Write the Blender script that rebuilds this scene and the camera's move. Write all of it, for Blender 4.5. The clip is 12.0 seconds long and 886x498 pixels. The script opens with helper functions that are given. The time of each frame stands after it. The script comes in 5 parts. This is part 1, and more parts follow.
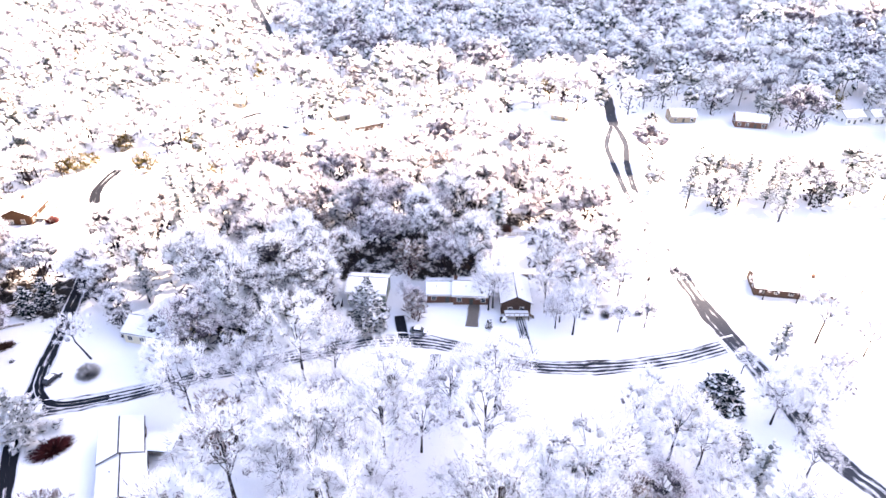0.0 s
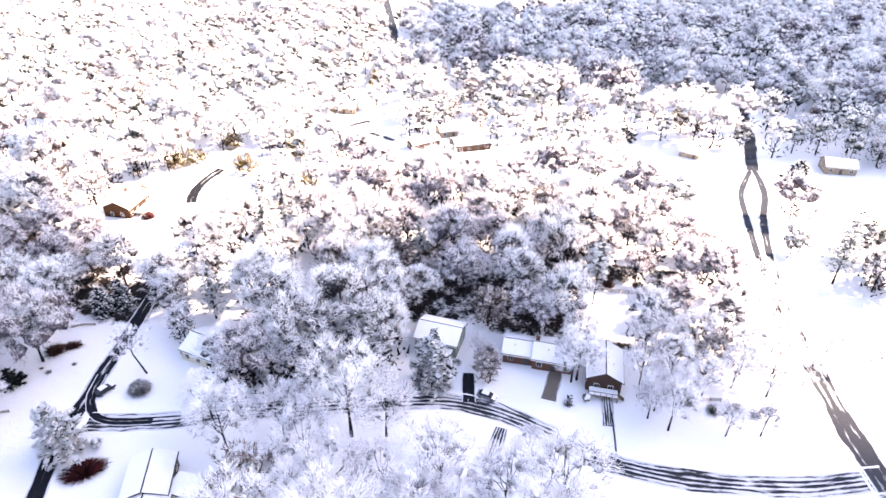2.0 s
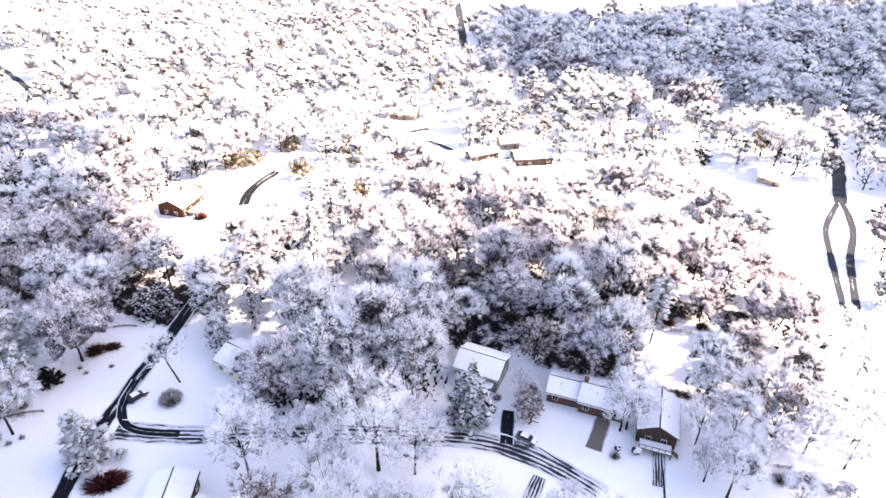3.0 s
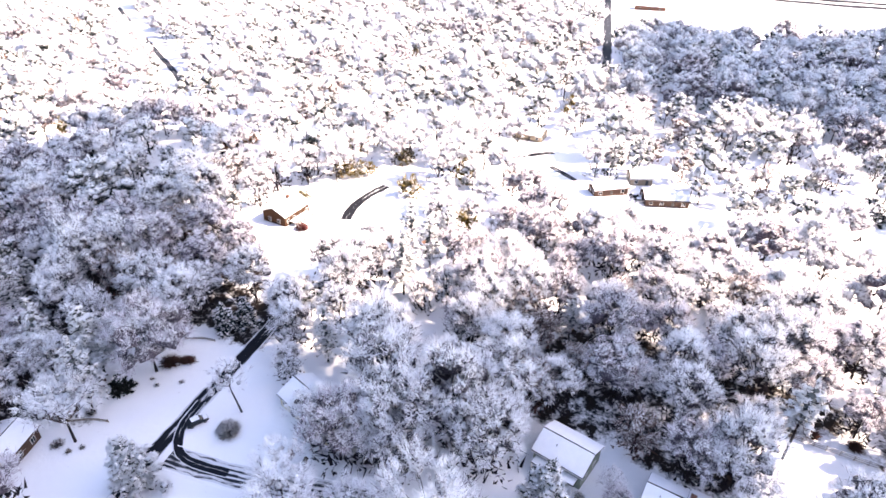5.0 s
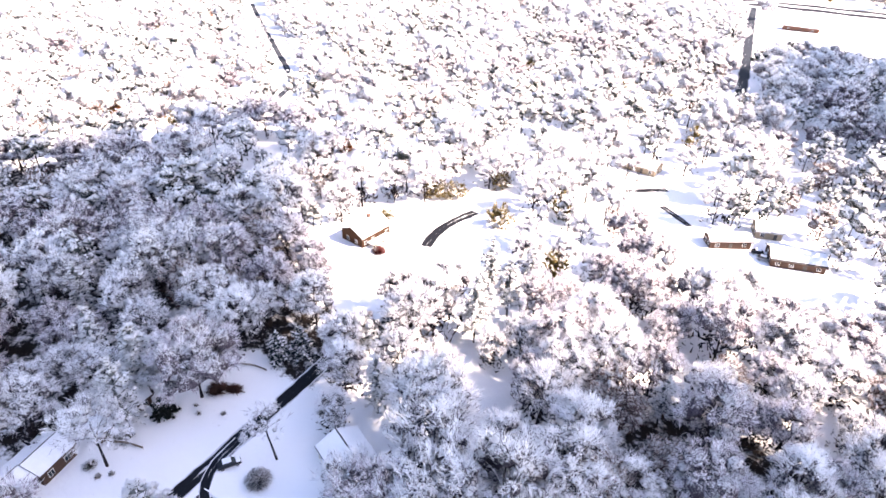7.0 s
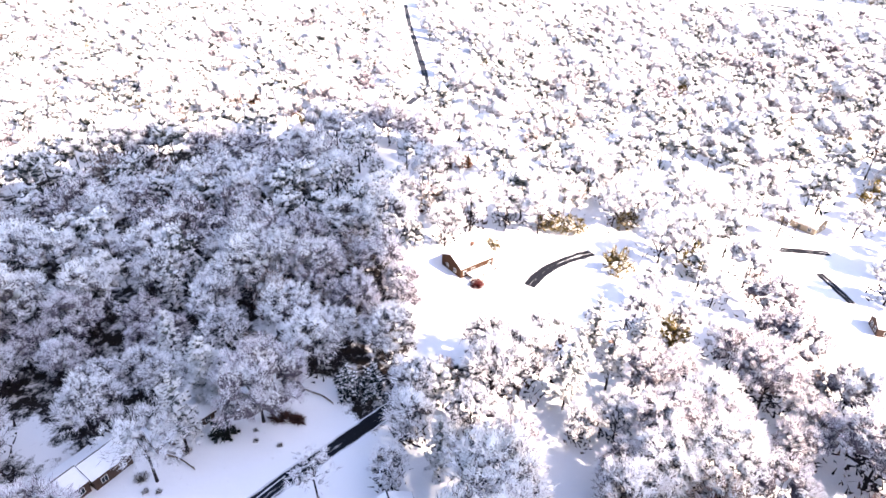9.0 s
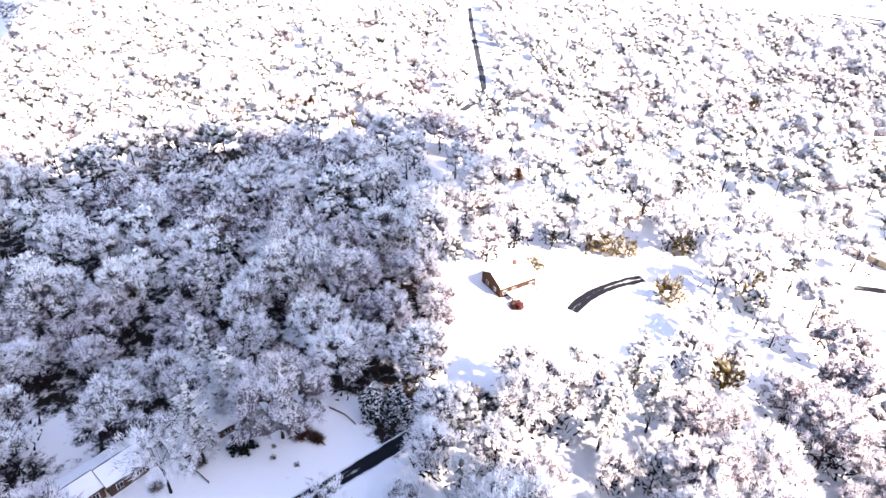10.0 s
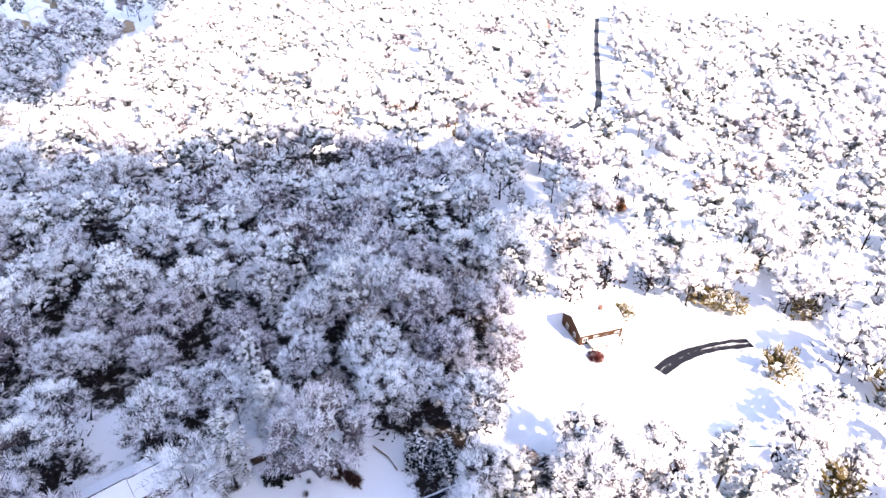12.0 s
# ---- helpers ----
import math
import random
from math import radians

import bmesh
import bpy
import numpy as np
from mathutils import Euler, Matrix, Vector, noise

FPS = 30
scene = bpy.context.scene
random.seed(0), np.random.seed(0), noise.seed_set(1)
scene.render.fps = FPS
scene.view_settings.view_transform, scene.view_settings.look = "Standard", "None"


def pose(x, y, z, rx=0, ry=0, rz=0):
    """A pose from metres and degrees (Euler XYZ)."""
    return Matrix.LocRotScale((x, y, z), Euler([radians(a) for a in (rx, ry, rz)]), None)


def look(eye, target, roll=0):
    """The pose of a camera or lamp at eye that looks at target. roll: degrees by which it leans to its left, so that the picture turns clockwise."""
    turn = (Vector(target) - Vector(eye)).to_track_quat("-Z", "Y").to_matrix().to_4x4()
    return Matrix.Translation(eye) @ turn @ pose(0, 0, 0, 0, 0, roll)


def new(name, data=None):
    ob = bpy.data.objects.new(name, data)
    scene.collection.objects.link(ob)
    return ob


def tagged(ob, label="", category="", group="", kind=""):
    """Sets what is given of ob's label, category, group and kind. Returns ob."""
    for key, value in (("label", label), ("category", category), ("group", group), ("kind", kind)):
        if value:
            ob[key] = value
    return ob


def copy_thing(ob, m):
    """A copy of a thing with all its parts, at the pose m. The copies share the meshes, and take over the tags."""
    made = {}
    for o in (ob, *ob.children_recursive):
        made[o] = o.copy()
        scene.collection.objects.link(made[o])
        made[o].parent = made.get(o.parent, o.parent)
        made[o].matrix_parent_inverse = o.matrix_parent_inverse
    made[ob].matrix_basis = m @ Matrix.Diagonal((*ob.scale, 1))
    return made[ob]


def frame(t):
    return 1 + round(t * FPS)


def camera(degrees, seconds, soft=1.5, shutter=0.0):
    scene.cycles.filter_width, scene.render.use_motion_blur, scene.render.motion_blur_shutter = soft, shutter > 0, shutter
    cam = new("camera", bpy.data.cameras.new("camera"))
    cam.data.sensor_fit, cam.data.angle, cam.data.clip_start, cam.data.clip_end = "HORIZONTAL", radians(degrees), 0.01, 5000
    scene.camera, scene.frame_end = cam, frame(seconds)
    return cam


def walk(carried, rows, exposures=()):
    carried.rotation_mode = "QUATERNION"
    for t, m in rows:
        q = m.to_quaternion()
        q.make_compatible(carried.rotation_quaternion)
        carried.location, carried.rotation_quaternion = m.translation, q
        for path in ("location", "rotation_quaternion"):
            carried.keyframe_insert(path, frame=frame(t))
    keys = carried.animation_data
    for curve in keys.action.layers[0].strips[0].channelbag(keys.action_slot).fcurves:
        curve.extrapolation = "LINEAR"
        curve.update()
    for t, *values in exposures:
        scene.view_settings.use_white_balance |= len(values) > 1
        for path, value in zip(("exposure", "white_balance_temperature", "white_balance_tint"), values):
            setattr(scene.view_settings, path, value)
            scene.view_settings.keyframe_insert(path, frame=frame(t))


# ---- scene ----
cam = camera(71.2, 12.0, soft=1.5)
PATH = [
    (0, (0.069, -0.047, 99.998), (0.075, 1.637, 98.918), 0.5),
    (0.5, (1.745, 5.306, 99.888), (1.639, 6.986, 98.81), 0.6),
    (1, (3.167, 10.703, 99.721), (2.968, 12.377, 98.644), 0.7),
    (1.5, (4.23, 16.125, 99.52), (3.958, 17.79, 98.446), 0.8),
    (2, (4.911, 21.45, 99.387), (4.562, 23.102, 98.315), 0.9),
    (2.5, (5.235, 26.666, 99.308), (4.784, 28.293, 98.236), 1.0),
    (2.7, (5.22, 28.754, 99.287), (4.734, 30.371, 98.216), 1.0),
    (4.3, (3.896, 45.625, 99.025), (3.141, 47.136, 97.954), 1.0),
    (4.5, (3.578, 47.727, 99.011), (2.782, 49.217, 97.94), 0.8),
    (5, (2.452, 52.957, 98.938), (1.559, 54.393, 97.87), 0.9),
    (5.5, (1.046, 58.047, 98.849), (0.078, 59.434, 97.783), 0.9),
    (6, (-0.579, 62.986, 98.757), (-1.61, 64.328, 97.692), 1.0),
    (6.5, (-2.378, 67.805, 98.652), (-3.472, 69.096, 97.586), 1.0),
    (7, (-4.329, 72.478, 98.544), (-5.487, 73.713, 97.479), 1.1),
    (7.2, (-5.169, 74.274, 98.518), (-6.349, 75.481, 97.446), 1.6),
    (9, (-13.226, 89.434, 98.077), (-14.648, 90.356, 97.014), 1.2),
    (9.5, (-15.571, 93.267, 97.982), (-17.043, 94.107, 96.92), 1.2),
    (10, (-17.942, 96.809, 97.876), (-19.453, 97.578, 96.815), 1.3),
    (10.5, (-20.379, 100.103, 97.769), (-21.921, 100.809, 96.71), 1.3),
    (11, (-22.896, 103.189, 97.664), (-24.471, 103.819, 96.605), 1.3),
    (11.5, (-25.47, 106.098, 97.57), (-27.08, 106.634, 96.512), 1.4),
    (12, (-28.078, 108.787, 97.488), (-29.715, 109.237, 96.43), 1.3),
]
walk(cam, [(t, look(eye, target, roll)) for t, eye, target, roll in PATH],
     [(0, 2.95, 8900, 27), (2.5, 2.58, 8800, 27), (4.5, 2.28, 8300, 25), (7, 2.28, 8100, 25), (9, 2.24, 7900, 24), (12, 2.2, 7500, 23)])

# ---------------------------------------------------------------- world, sun, clouds' light
SUN_AZ, SUN_EL = 60.0, 40.0          # degrees clockwise from +y, degrees above the horizon
SUN_DIR = Vector((math.sin(radians(SUN_AZ)) * math.cos(radians(SUN_EL)),
                  math.cos(radians(SUN_AZ)) * math.cos(radians(SUN_EL)), math.sin(radians(SUN_EL))))
world = bpy.data.worlds.new("winter_sky")
scene.world = world
world.use_nodes = True
wn = world.node_tree
wn.nodes.clear()
sky = wn.nodes.new("ShaderNodeTexSky")
sky.sky_type, sky.sun_disc = "NISHITA", False
sky.sun_elevation, sky.sun_rotation = radians(SUN_EL), radians(SUN_AZ)
sky.air_density, sky.dust_density, sky.ozone_density = 1.0, 0.6, 2.0
wbg = wn.nodes.new("ShaderNodeBackground")
wbg.inputs["Strength"].default_value = 0.12
wout = wn.nodes.new("ShaderNodeOutputWorld")
wn.links.new(sky.outputs[0], wbg.inputs[0])
wn.links.new(wbg.outputs[0], wout.inputs[0])
sun_data = bpy.data.lights.new("sun", "SUN")
sun_data.energy, sun_data.angle, sun_data.color = 4.2, radians(0.53), (1.0, 0.95, 0.87)
sun = new("sun", sun_data)
sun.matrix_world = look(SUN_DIR * 900, (0, 0, 0))

# ---------------------------------------------------------------- materials


def material(name, rough=0.8, metal=0.0):
    m = bpy.data.materials.new(name)
    m.use_nodes = True
    b = m.node_tree.nodes["Principled BSDF"]
    b.inputs["Roughness"].default_value = rough
    b.inputs["Metallic"].default_value = metal
    if rough > 0.5:
        b.inputs["Specular IOR Level"].default_value = 0.08      # snow, bark, needles and boards barely shine
    return m, m.node_tree, b


def noise_node(nt, scale, detail=4.0, rough=0.6, vector=None):
    n = nt.nodes.new("ShaderNodeTexNoise")
    n.inputs["Scale"].default_value, n.inputs["Detail"].default_value, n.inputs["Roughness"].default_value = scale, detail, rough
    if vector is None:
        vector = nt.nodes.new("ShaderNodeTexCoord").outputs["Object"]
    nt.links.new(vector, n.inputs["Vector"])
    return n.outputs["Fac"]


def ramp(nt, fac, stops):
    r = nt.nodes.new("ShaderNodeValToRGB")
    el = r.color_ramp.elements
    while len(el) < len(stops):
        el.new(0.5)
    for e, (p, c) in zip(el, stops):
        e.position, e.color = p, (*c, 1.0) if len(c) == 3 else c
    nt.links.new(fac, r.inputs[0])
    return r.outputs[0]


def math_node(nt, op, a, b=None, clamp=False):
    n = nt.nodes.new("ShaderNodeMath")
    n.operation, n.use_clamp = op, clamp
    for i, v in enumerate((a, b)):
        if v is None:
            continue
        if isinstance(v, (int, float)):
            n.inputs[i].default_value = v
        else:
            nt.links.new(v, n.inputs[i])
    return n.outputs[0]


def mix(nt, fac, a, b):
    n = nt.nodes.new("ShaderNodeMix")
    n.data_type = "RGBA"
    for i, v in ((0, fac), (6, a), (7, b)):
        if isinstance(v, (int, float)):
            n.inputs[i].default_value = v
        elif isinstance(v, tuple):
            n.inputs[i].default_value = (*v, 1.0)
        else:
            nt.links.new(v, n.inputs[i])
    return n.outputs[2]


def bump(nt, b, height, strength=0.4, dist=0.1):
    n = nt.nodes.new("ShaderNodeBump")
    n.inputs["Strength"].default_value, n.inputs["Distance"].default_value = strength, dist
    nt.links.new(height, n.inputs["Height"])
    nt.links.new(n.outputs[0], b.inputs["Normal"])


SNOW = (0.87, 0.88, 0.91)


def simple(name, lo, hi, scale=3.0, rough=0.8, metal=0.0, relief=0.3):
    m, nt, b = material(name, rough, metal)
    f = math_node(nt, "ADD", math_node(nt, "MULTIPLY", noise_node(nt, scale), 0.6), math_node(nt, "MULTIPLY", noise_node(nt, scale * 9), 0.4))
    nt.links.new(ramp(nt, f, [(0.3, lo), (0.7, hi)]), b.inputs["Base Color"])
    if relief:
        bump(nt, b, noise_node(nt, scale * 6), relief, 0.05)
    return m


def snow_topped(name, lo, hi, edge=0.1, bare=0.0, soft=0.12, tint=None, snow=SNOW, rough=0.75, grain=1.7, ragged=0.7, drift=0.0):
    """A dark surface that carries snow on what faces up; bare: the share of pieces that has lost its snow."""
    m, nt, b = material(name, rough)
    geo = nt.nodes.new("ShaderNodeNewGeometry")
    sep = nt.nodes.new("ShaderNodeSeparateXYZ")
    nt.links.new(geo.outputs["Normal"], sep.inputs[0])
    n = noise_node(nt, grain, 6.0, 0.72)
    h = math_node(nt, "ADD", sep.outputs["Z"], math_node(nt, "MULTIPLY", math_node(nt, "SUBTRACT", n, 0.5), ragged))
    if drift:
        wide = noise_node(nt, 0.035, 3.0, 0.6, geo.outputs["Position"])
        h = math_node(nt, "ADD", h, math_node(nt, "MULTIPLY", math_node(nt, "SUBTRACT", wide, 0.46), drift))
    lying = math_node(nt, "MULTIPLY", math_node(nt, "SUBTRACT", h, edge - soft), 1.0 / (2 * soft), True)
    rnd = geo.outputs["Random Per Island"]
    if bare:
        lying = math_node(nt, "MULTIPLY", lying, math_node(nt, "GREATER_THAN", rnd, bare))
    dark = mix(nt, rnd, lo, hi)
    if tint:
        info = nt.nodes.new("ShaderNodeObjectInfo")
        dark = mix(nt, math_node(nt, "GREATER_THAN", info.outputs["Random"], 0.72), dark, tint)
    nt.links.new(mix(nt, lying, dark, snow), b.inputs["Base Color"])
    bump(nt, b, n, 0.7, 0.35)
    return m


def frosted(name, stops, rough=0.8):
    """Twigs from bare dark wood to full snow: each piece takes its own load, heavier in some trees than in others."""
    m, nt, b = material(name, rough)
    geo = nt.nodes.new("ShaderNodeNewGeometry")
    load = math_node(nt, "MULTIPLY", math_node(nt, "SUBTRACT", noise_node(nt, 0.12, 3.0, 0.6, geo.outputs["Position"]), 0.5), 1.1)
    f = math_node(nt, "ADD", geo.outputs["Random Per Island"], load, True)
    col = ramp(nt, f, stops)
    nt.links.new(col, b.inputs["Base Color"])
    # snow on thin twigs lets light through
    thin = nt.nodes.new("ShaderNodeBsdfTranslucent")
    nt.links.new(col, thin.inputs["Color"])
    both = nt.nodes.new("ShaderNodeMixShader")
    both.inputs[0].default_value = 0.4
    nt.links.new(b.outputs[0], both.inputs[1])
    nt.links.new(thin.outputs[0], both.inputs[2])
    nt.links.new(both.outputs[0], nt.nodes["Material Output"].inputs["Surface"])
    return m


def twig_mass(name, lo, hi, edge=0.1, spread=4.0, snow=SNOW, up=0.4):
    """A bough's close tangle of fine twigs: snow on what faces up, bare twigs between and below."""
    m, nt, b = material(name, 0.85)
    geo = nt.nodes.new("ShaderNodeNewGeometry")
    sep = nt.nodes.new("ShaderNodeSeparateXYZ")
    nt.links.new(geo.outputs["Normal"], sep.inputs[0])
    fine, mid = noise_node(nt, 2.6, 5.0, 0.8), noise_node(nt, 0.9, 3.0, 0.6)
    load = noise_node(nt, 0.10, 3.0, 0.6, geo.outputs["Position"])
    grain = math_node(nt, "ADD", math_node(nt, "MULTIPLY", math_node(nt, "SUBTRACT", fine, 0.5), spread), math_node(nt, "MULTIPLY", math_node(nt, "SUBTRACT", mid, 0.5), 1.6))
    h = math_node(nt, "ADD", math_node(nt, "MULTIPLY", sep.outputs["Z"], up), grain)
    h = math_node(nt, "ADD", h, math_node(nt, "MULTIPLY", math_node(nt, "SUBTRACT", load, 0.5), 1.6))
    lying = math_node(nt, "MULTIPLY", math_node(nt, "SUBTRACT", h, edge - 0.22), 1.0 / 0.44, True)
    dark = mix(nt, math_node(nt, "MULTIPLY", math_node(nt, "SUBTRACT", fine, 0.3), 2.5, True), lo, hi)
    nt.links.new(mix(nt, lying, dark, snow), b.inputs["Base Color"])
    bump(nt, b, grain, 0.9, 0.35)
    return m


def ground_material():
    m, nt, b = material("snow_field", 0.7)
    big, fine = noise_node(nt, 0.06, 5.0), noise_node(nt, 1.1, 6.0, 0.7)
    col = mix(nt, big, (0.80, 0.82, 0.86), (0.88, 0.89, 0.91))
    litter_shade = math_node(nt, "MULTIPLY", math_node(nt, "SUBTRACT", fine, 0.63), 9.0, True)
    patch = math_node(nt, "MULTIPLY", math_node(nt, "SUBTRACT", noise_node(nt, 0.11, 3.0), 0.50), 6.0, True)
    col = mix(nt, math_node(nt, "MULTIPLY", math_node(nt, "MULTIPLY", litter_shade, patch), 0.7), col, (0.20, 0.15, 0.12))
    # shade under the trees, painted near black through a vertex mask
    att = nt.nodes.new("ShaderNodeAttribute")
    att.attribute_name = "canopy_shade"
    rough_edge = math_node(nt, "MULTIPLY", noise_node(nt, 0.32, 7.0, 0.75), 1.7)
    shade_mix = math_node(nt, "MULTIPLY", math_node(nt, "SUBTRACT", math_node(nt, "ADD", math_node(nt, "MULTIPLY", att.outputs["Fac"], 0.9), rough_edge), 1.50), 4.0, True)
    # tones of that painted shade, leaf brown taken down to near black
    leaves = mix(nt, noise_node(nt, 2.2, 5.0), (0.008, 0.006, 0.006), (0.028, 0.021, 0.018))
    col = mix(nt, shade_mix, col, leaves)
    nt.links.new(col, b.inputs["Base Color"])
    h = math_node(nt, "ADD", math_node(nt, "MULTIPLY", noise_node(nt, 0.5, 5.0), 0.7), math_node(nt, "MULTIPLY", noise_node(nt, 4.0), 0.15))
    bump(nt, b, h, 0.5, 0.5)
    return m


def road_material(name, bare, lines, wet=(0.018, 0.019, 0.023), slush=(0.62, 0.64, 0.68)):
    """Asphalt under packed snow, worn through along the wheel tracks (u runs across, v along in metres)."""
    m, nt, b = material(name, 0.55)
    b.inputs["Specular IOR Level"].default_value = 0.06
    uv = nt.nodes.new("ShaderNodeUVMap").outputs[0]
    sep = nt.nodes.new("ShaderNodeSeparateXYZ")
    nt.links.new(uv, sep.inputs[0])
    u, v = sep.outputs["X"], sep.outputs["Y"]
    comb = nt.nodes.new("ShaderNodeCombineXYZ")
    nt.links.new(math_node(nt, "MULTIPLY", u, 4.0), comb.inputs[0])
    nt.links.new(math_node(nt, "MULTIPLY", v, 0.10), comb.inputs[1])
    streak = noise_node(nt, 1.9, 7.0, 0.72, comb.outputs[0])
    slow = noise_node(nt, 0.09, 3.0)
    wave = math_node(nt, "MULTIPLY", math_node(nt, "COSINE", math_node(nt, "MULTIPLY", u, 2 * math.pi * lines)), -0.11)
    side = math_node(nt, "MULTIPLY", math_node(nt, "POWER", math_node(nt, "ABSOLUTE", math_node(nt, "SUBTRACT", math_node(nt, "MULTIPLY", u, 2.0), 1.0)), 6.0), 0.5)
    f = math_node(nt, "ADD", streak, math_node(nt, "MULTIPLY", math_node(nt, "SUBTRACT", slow, 0.5), 0.7))
    f = math_node(nt, "ADD", f, math_node(nt, "MULTIPLY", wave, -1.0))
    f = math_node(nt, "ADD", f, side)
    snowy = math_node(nt, "MULTIPLY", math_node(nt, "SUBTRACT", f, bare), 7.0, True)
    black = mix(nt, noise_node(nt, 2.5), wet, tuple(c * 2.2 for c in wet))
    nt.links.new(mix(nt, snowy, black, slush), b.inputs["Base Color"])
    nt.links.new(math_node(nt, "ADD", math_node(nt, "MULTIPLY", snowy, 0.1), 0.75), b.inputs["Roughness"])
    bump(nt, b, snowy, 0.5, 0.05)
    return m


def siding(name, lo, hi, course=0.2):
    """Boarded or coursed wall, with a shadow line at each course."""
    m, nt, b = material(name, 0.75)
    co = nt.nodes.new("ShaderNodeTexCoord").outputs["Object"]
    sep = nt.nodes.new("ShaderNodeSeparateXYZ")
    nt.links.new(co, sep.inputs[0])
    saw = math_node(nt, "FRACT", math_node(nt, "DIVIDE", sep.outputs["Z"], course))
    col = mix(nt, noise_node(nt, 2.0), lo, hi)
    nt.links.new(col, b.inputs["Base Color"])
    bump(nt, b, saw, 0.6, 0.03)
    return m


M_GROUND = ground_material()
M_SNOW = simple("roof_snow", (0.80, 0.82, 0.86), (0.88, 0.89, 0.92), 0.8, 0.7, relief=0.4)
M_BARK = snow_topped("snowy_bark", (0.014, 0.011, 0.012), (0.036, 0.029, 0.030), 0.5)
M_TWIG = frosted("frosted_twigs", [(0.0, (0.022, 0.017, 0.021)), (0.05, (0.10, 0.085, 0.105)), (0.11, (0.44, 0.41, 0.47)), (0.20, (0.74, 0.72, 0.78)), (0.30, SNOW)])
M_TWIG_MAUVE = frosted("mauve_twigs", [(0.0, (0.05, 0.036, 0.045)), (0.08, (0.24, 0.195, 0.235)), (0.20, (0.50, 0.445, 0.51)), (0.45, (0.72, 0.685, 0.745)), (0.75, SNOW)])
M_TWIG_PALE = frosted("white_frosted_twigs", [(0.0, (0.10, 0.085, 0.105)), (0.06, (0.34, 0.315, 0.36)), (0.15, (0.62, 0.60, 0.66)), (0.35, SNOW)])
# near-black tone that paints the shade in gaps under the crowns
M_INNER = simple("crown_gap_shade", (0.010, 0.008, 0.010), (0.034, 0.026, 0.030), 0.9, 0.95, relief=0.8)
# twig colours whose dark ends also paint the shade inside the crowns
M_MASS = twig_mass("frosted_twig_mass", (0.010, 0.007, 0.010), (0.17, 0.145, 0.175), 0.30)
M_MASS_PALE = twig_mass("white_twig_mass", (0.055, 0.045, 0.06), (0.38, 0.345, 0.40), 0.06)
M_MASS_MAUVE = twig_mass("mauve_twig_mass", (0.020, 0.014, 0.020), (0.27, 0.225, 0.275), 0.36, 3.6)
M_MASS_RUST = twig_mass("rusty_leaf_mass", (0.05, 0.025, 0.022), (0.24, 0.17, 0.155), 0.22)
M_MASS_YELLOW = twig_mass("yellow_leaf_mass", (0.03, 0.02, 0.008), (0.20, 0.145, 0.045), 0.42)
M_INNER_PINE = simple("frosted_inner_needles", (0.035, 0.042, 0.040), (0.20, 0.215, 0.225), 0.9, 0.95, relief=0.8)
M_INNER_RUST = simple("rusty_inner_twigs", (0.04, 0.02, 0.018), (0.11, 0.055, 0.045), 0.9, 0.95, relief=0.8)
# needle green darkened to paint the shade inside evergreen crowns
M_INNER_GREEN = simple("inner_needle_shade", (0.008, 0.012, 0.010), (0.024, 0.032, 0.022), 0.9, 0.95, relief=0.8)
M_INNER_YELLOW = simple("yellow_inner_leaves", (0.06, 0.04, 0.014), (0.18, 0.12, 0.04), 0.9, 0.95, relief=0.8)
M_TWIG_RUST = frosted("frosted_rusty_leaves", [(0.0, (0.06, 0.03, 0.028)), (0.28, (0.19, 0.13, 0.118)), (0.5, (0.36, 0.295, 0.285)), (0.7, (0.62, 0.58, 0.58)), (0.9, SNOW)])
M_NEEDLE = twig_mass("snowy_needles", (0.010, 0.014, 0.014), (0.055, 0.066, 0.056), 0.0, 2.2, up=0.8)
M_NEEDLE_HALF = twig_mass("half_snowed_needles", (0.008, 0.012, 0.011), (0.036, 0.048, 0.036), 0.42, 1.8, up=0.9)
M_NEEDLE_DARK = snow_topped("dark_needles", (0.007, 0.012, 0.013), (0.018, 0.026, 0.026), 0.62, 0.35, grain=1.5, ragged=1.3)
M_NEEDLE_BLACK = simple("bare_yew_needles", (0.004, 0.006, 0.006), (0.012, 0.016, 0.014), 0.9, 0.9, relief=0.8)
M_TUFT = frosted("snowy_needle_tufts", [(0.0, (0.016, 0.022, 0.020)), (0.05, (0.05, 0.06, 0.055)), (0.12, (0.55, 0.57, 0.59)), (0.20, SNOW)])
M_TUFT_DARK = frosted("dark_needle_tufts", [(0.0, (0.010, 0.015, 0.013)), (0.40, (0.035, 0.045, 0.036)), (0.52, (0.30, 0.32, 0.32)), (0.66, SNOW)])
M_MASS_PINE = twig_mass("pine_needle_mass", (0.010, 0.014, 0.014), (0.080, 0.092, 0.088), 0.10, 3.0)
M_YELLOW = frosted("yellow_leaves", [(0.0, (0.025, 0.018, 0.008)), (0.25, (0.10, 0.068, 0.02)), (0.5, (0.17, 0.125, 0.035)), (0.75, (0.30, 0.25, 0.12)), (0.92, SNOW)])
M_RUSTLEAF = frosted("rust_leaves", [(0.0, (0.06, 0.025, 0.012)), (0.3, (0.24, 0.09, 0.04)), (0.65, (0.36, 0.16, 0.07)), (0.85, (0.6, 0.5, 0.45)), (1.0, SNOW)])
M_WINE = frosted("wine_red_leaves", [(0.0, (0.03, 0.008, 0.010)), (0.4, (0.085, 0.018, 0.020)), (0.7, (0.13, 0.030, 0.030)), (0.9, (0.20, 0.06, 0.06)), (1.0, SNOW)])
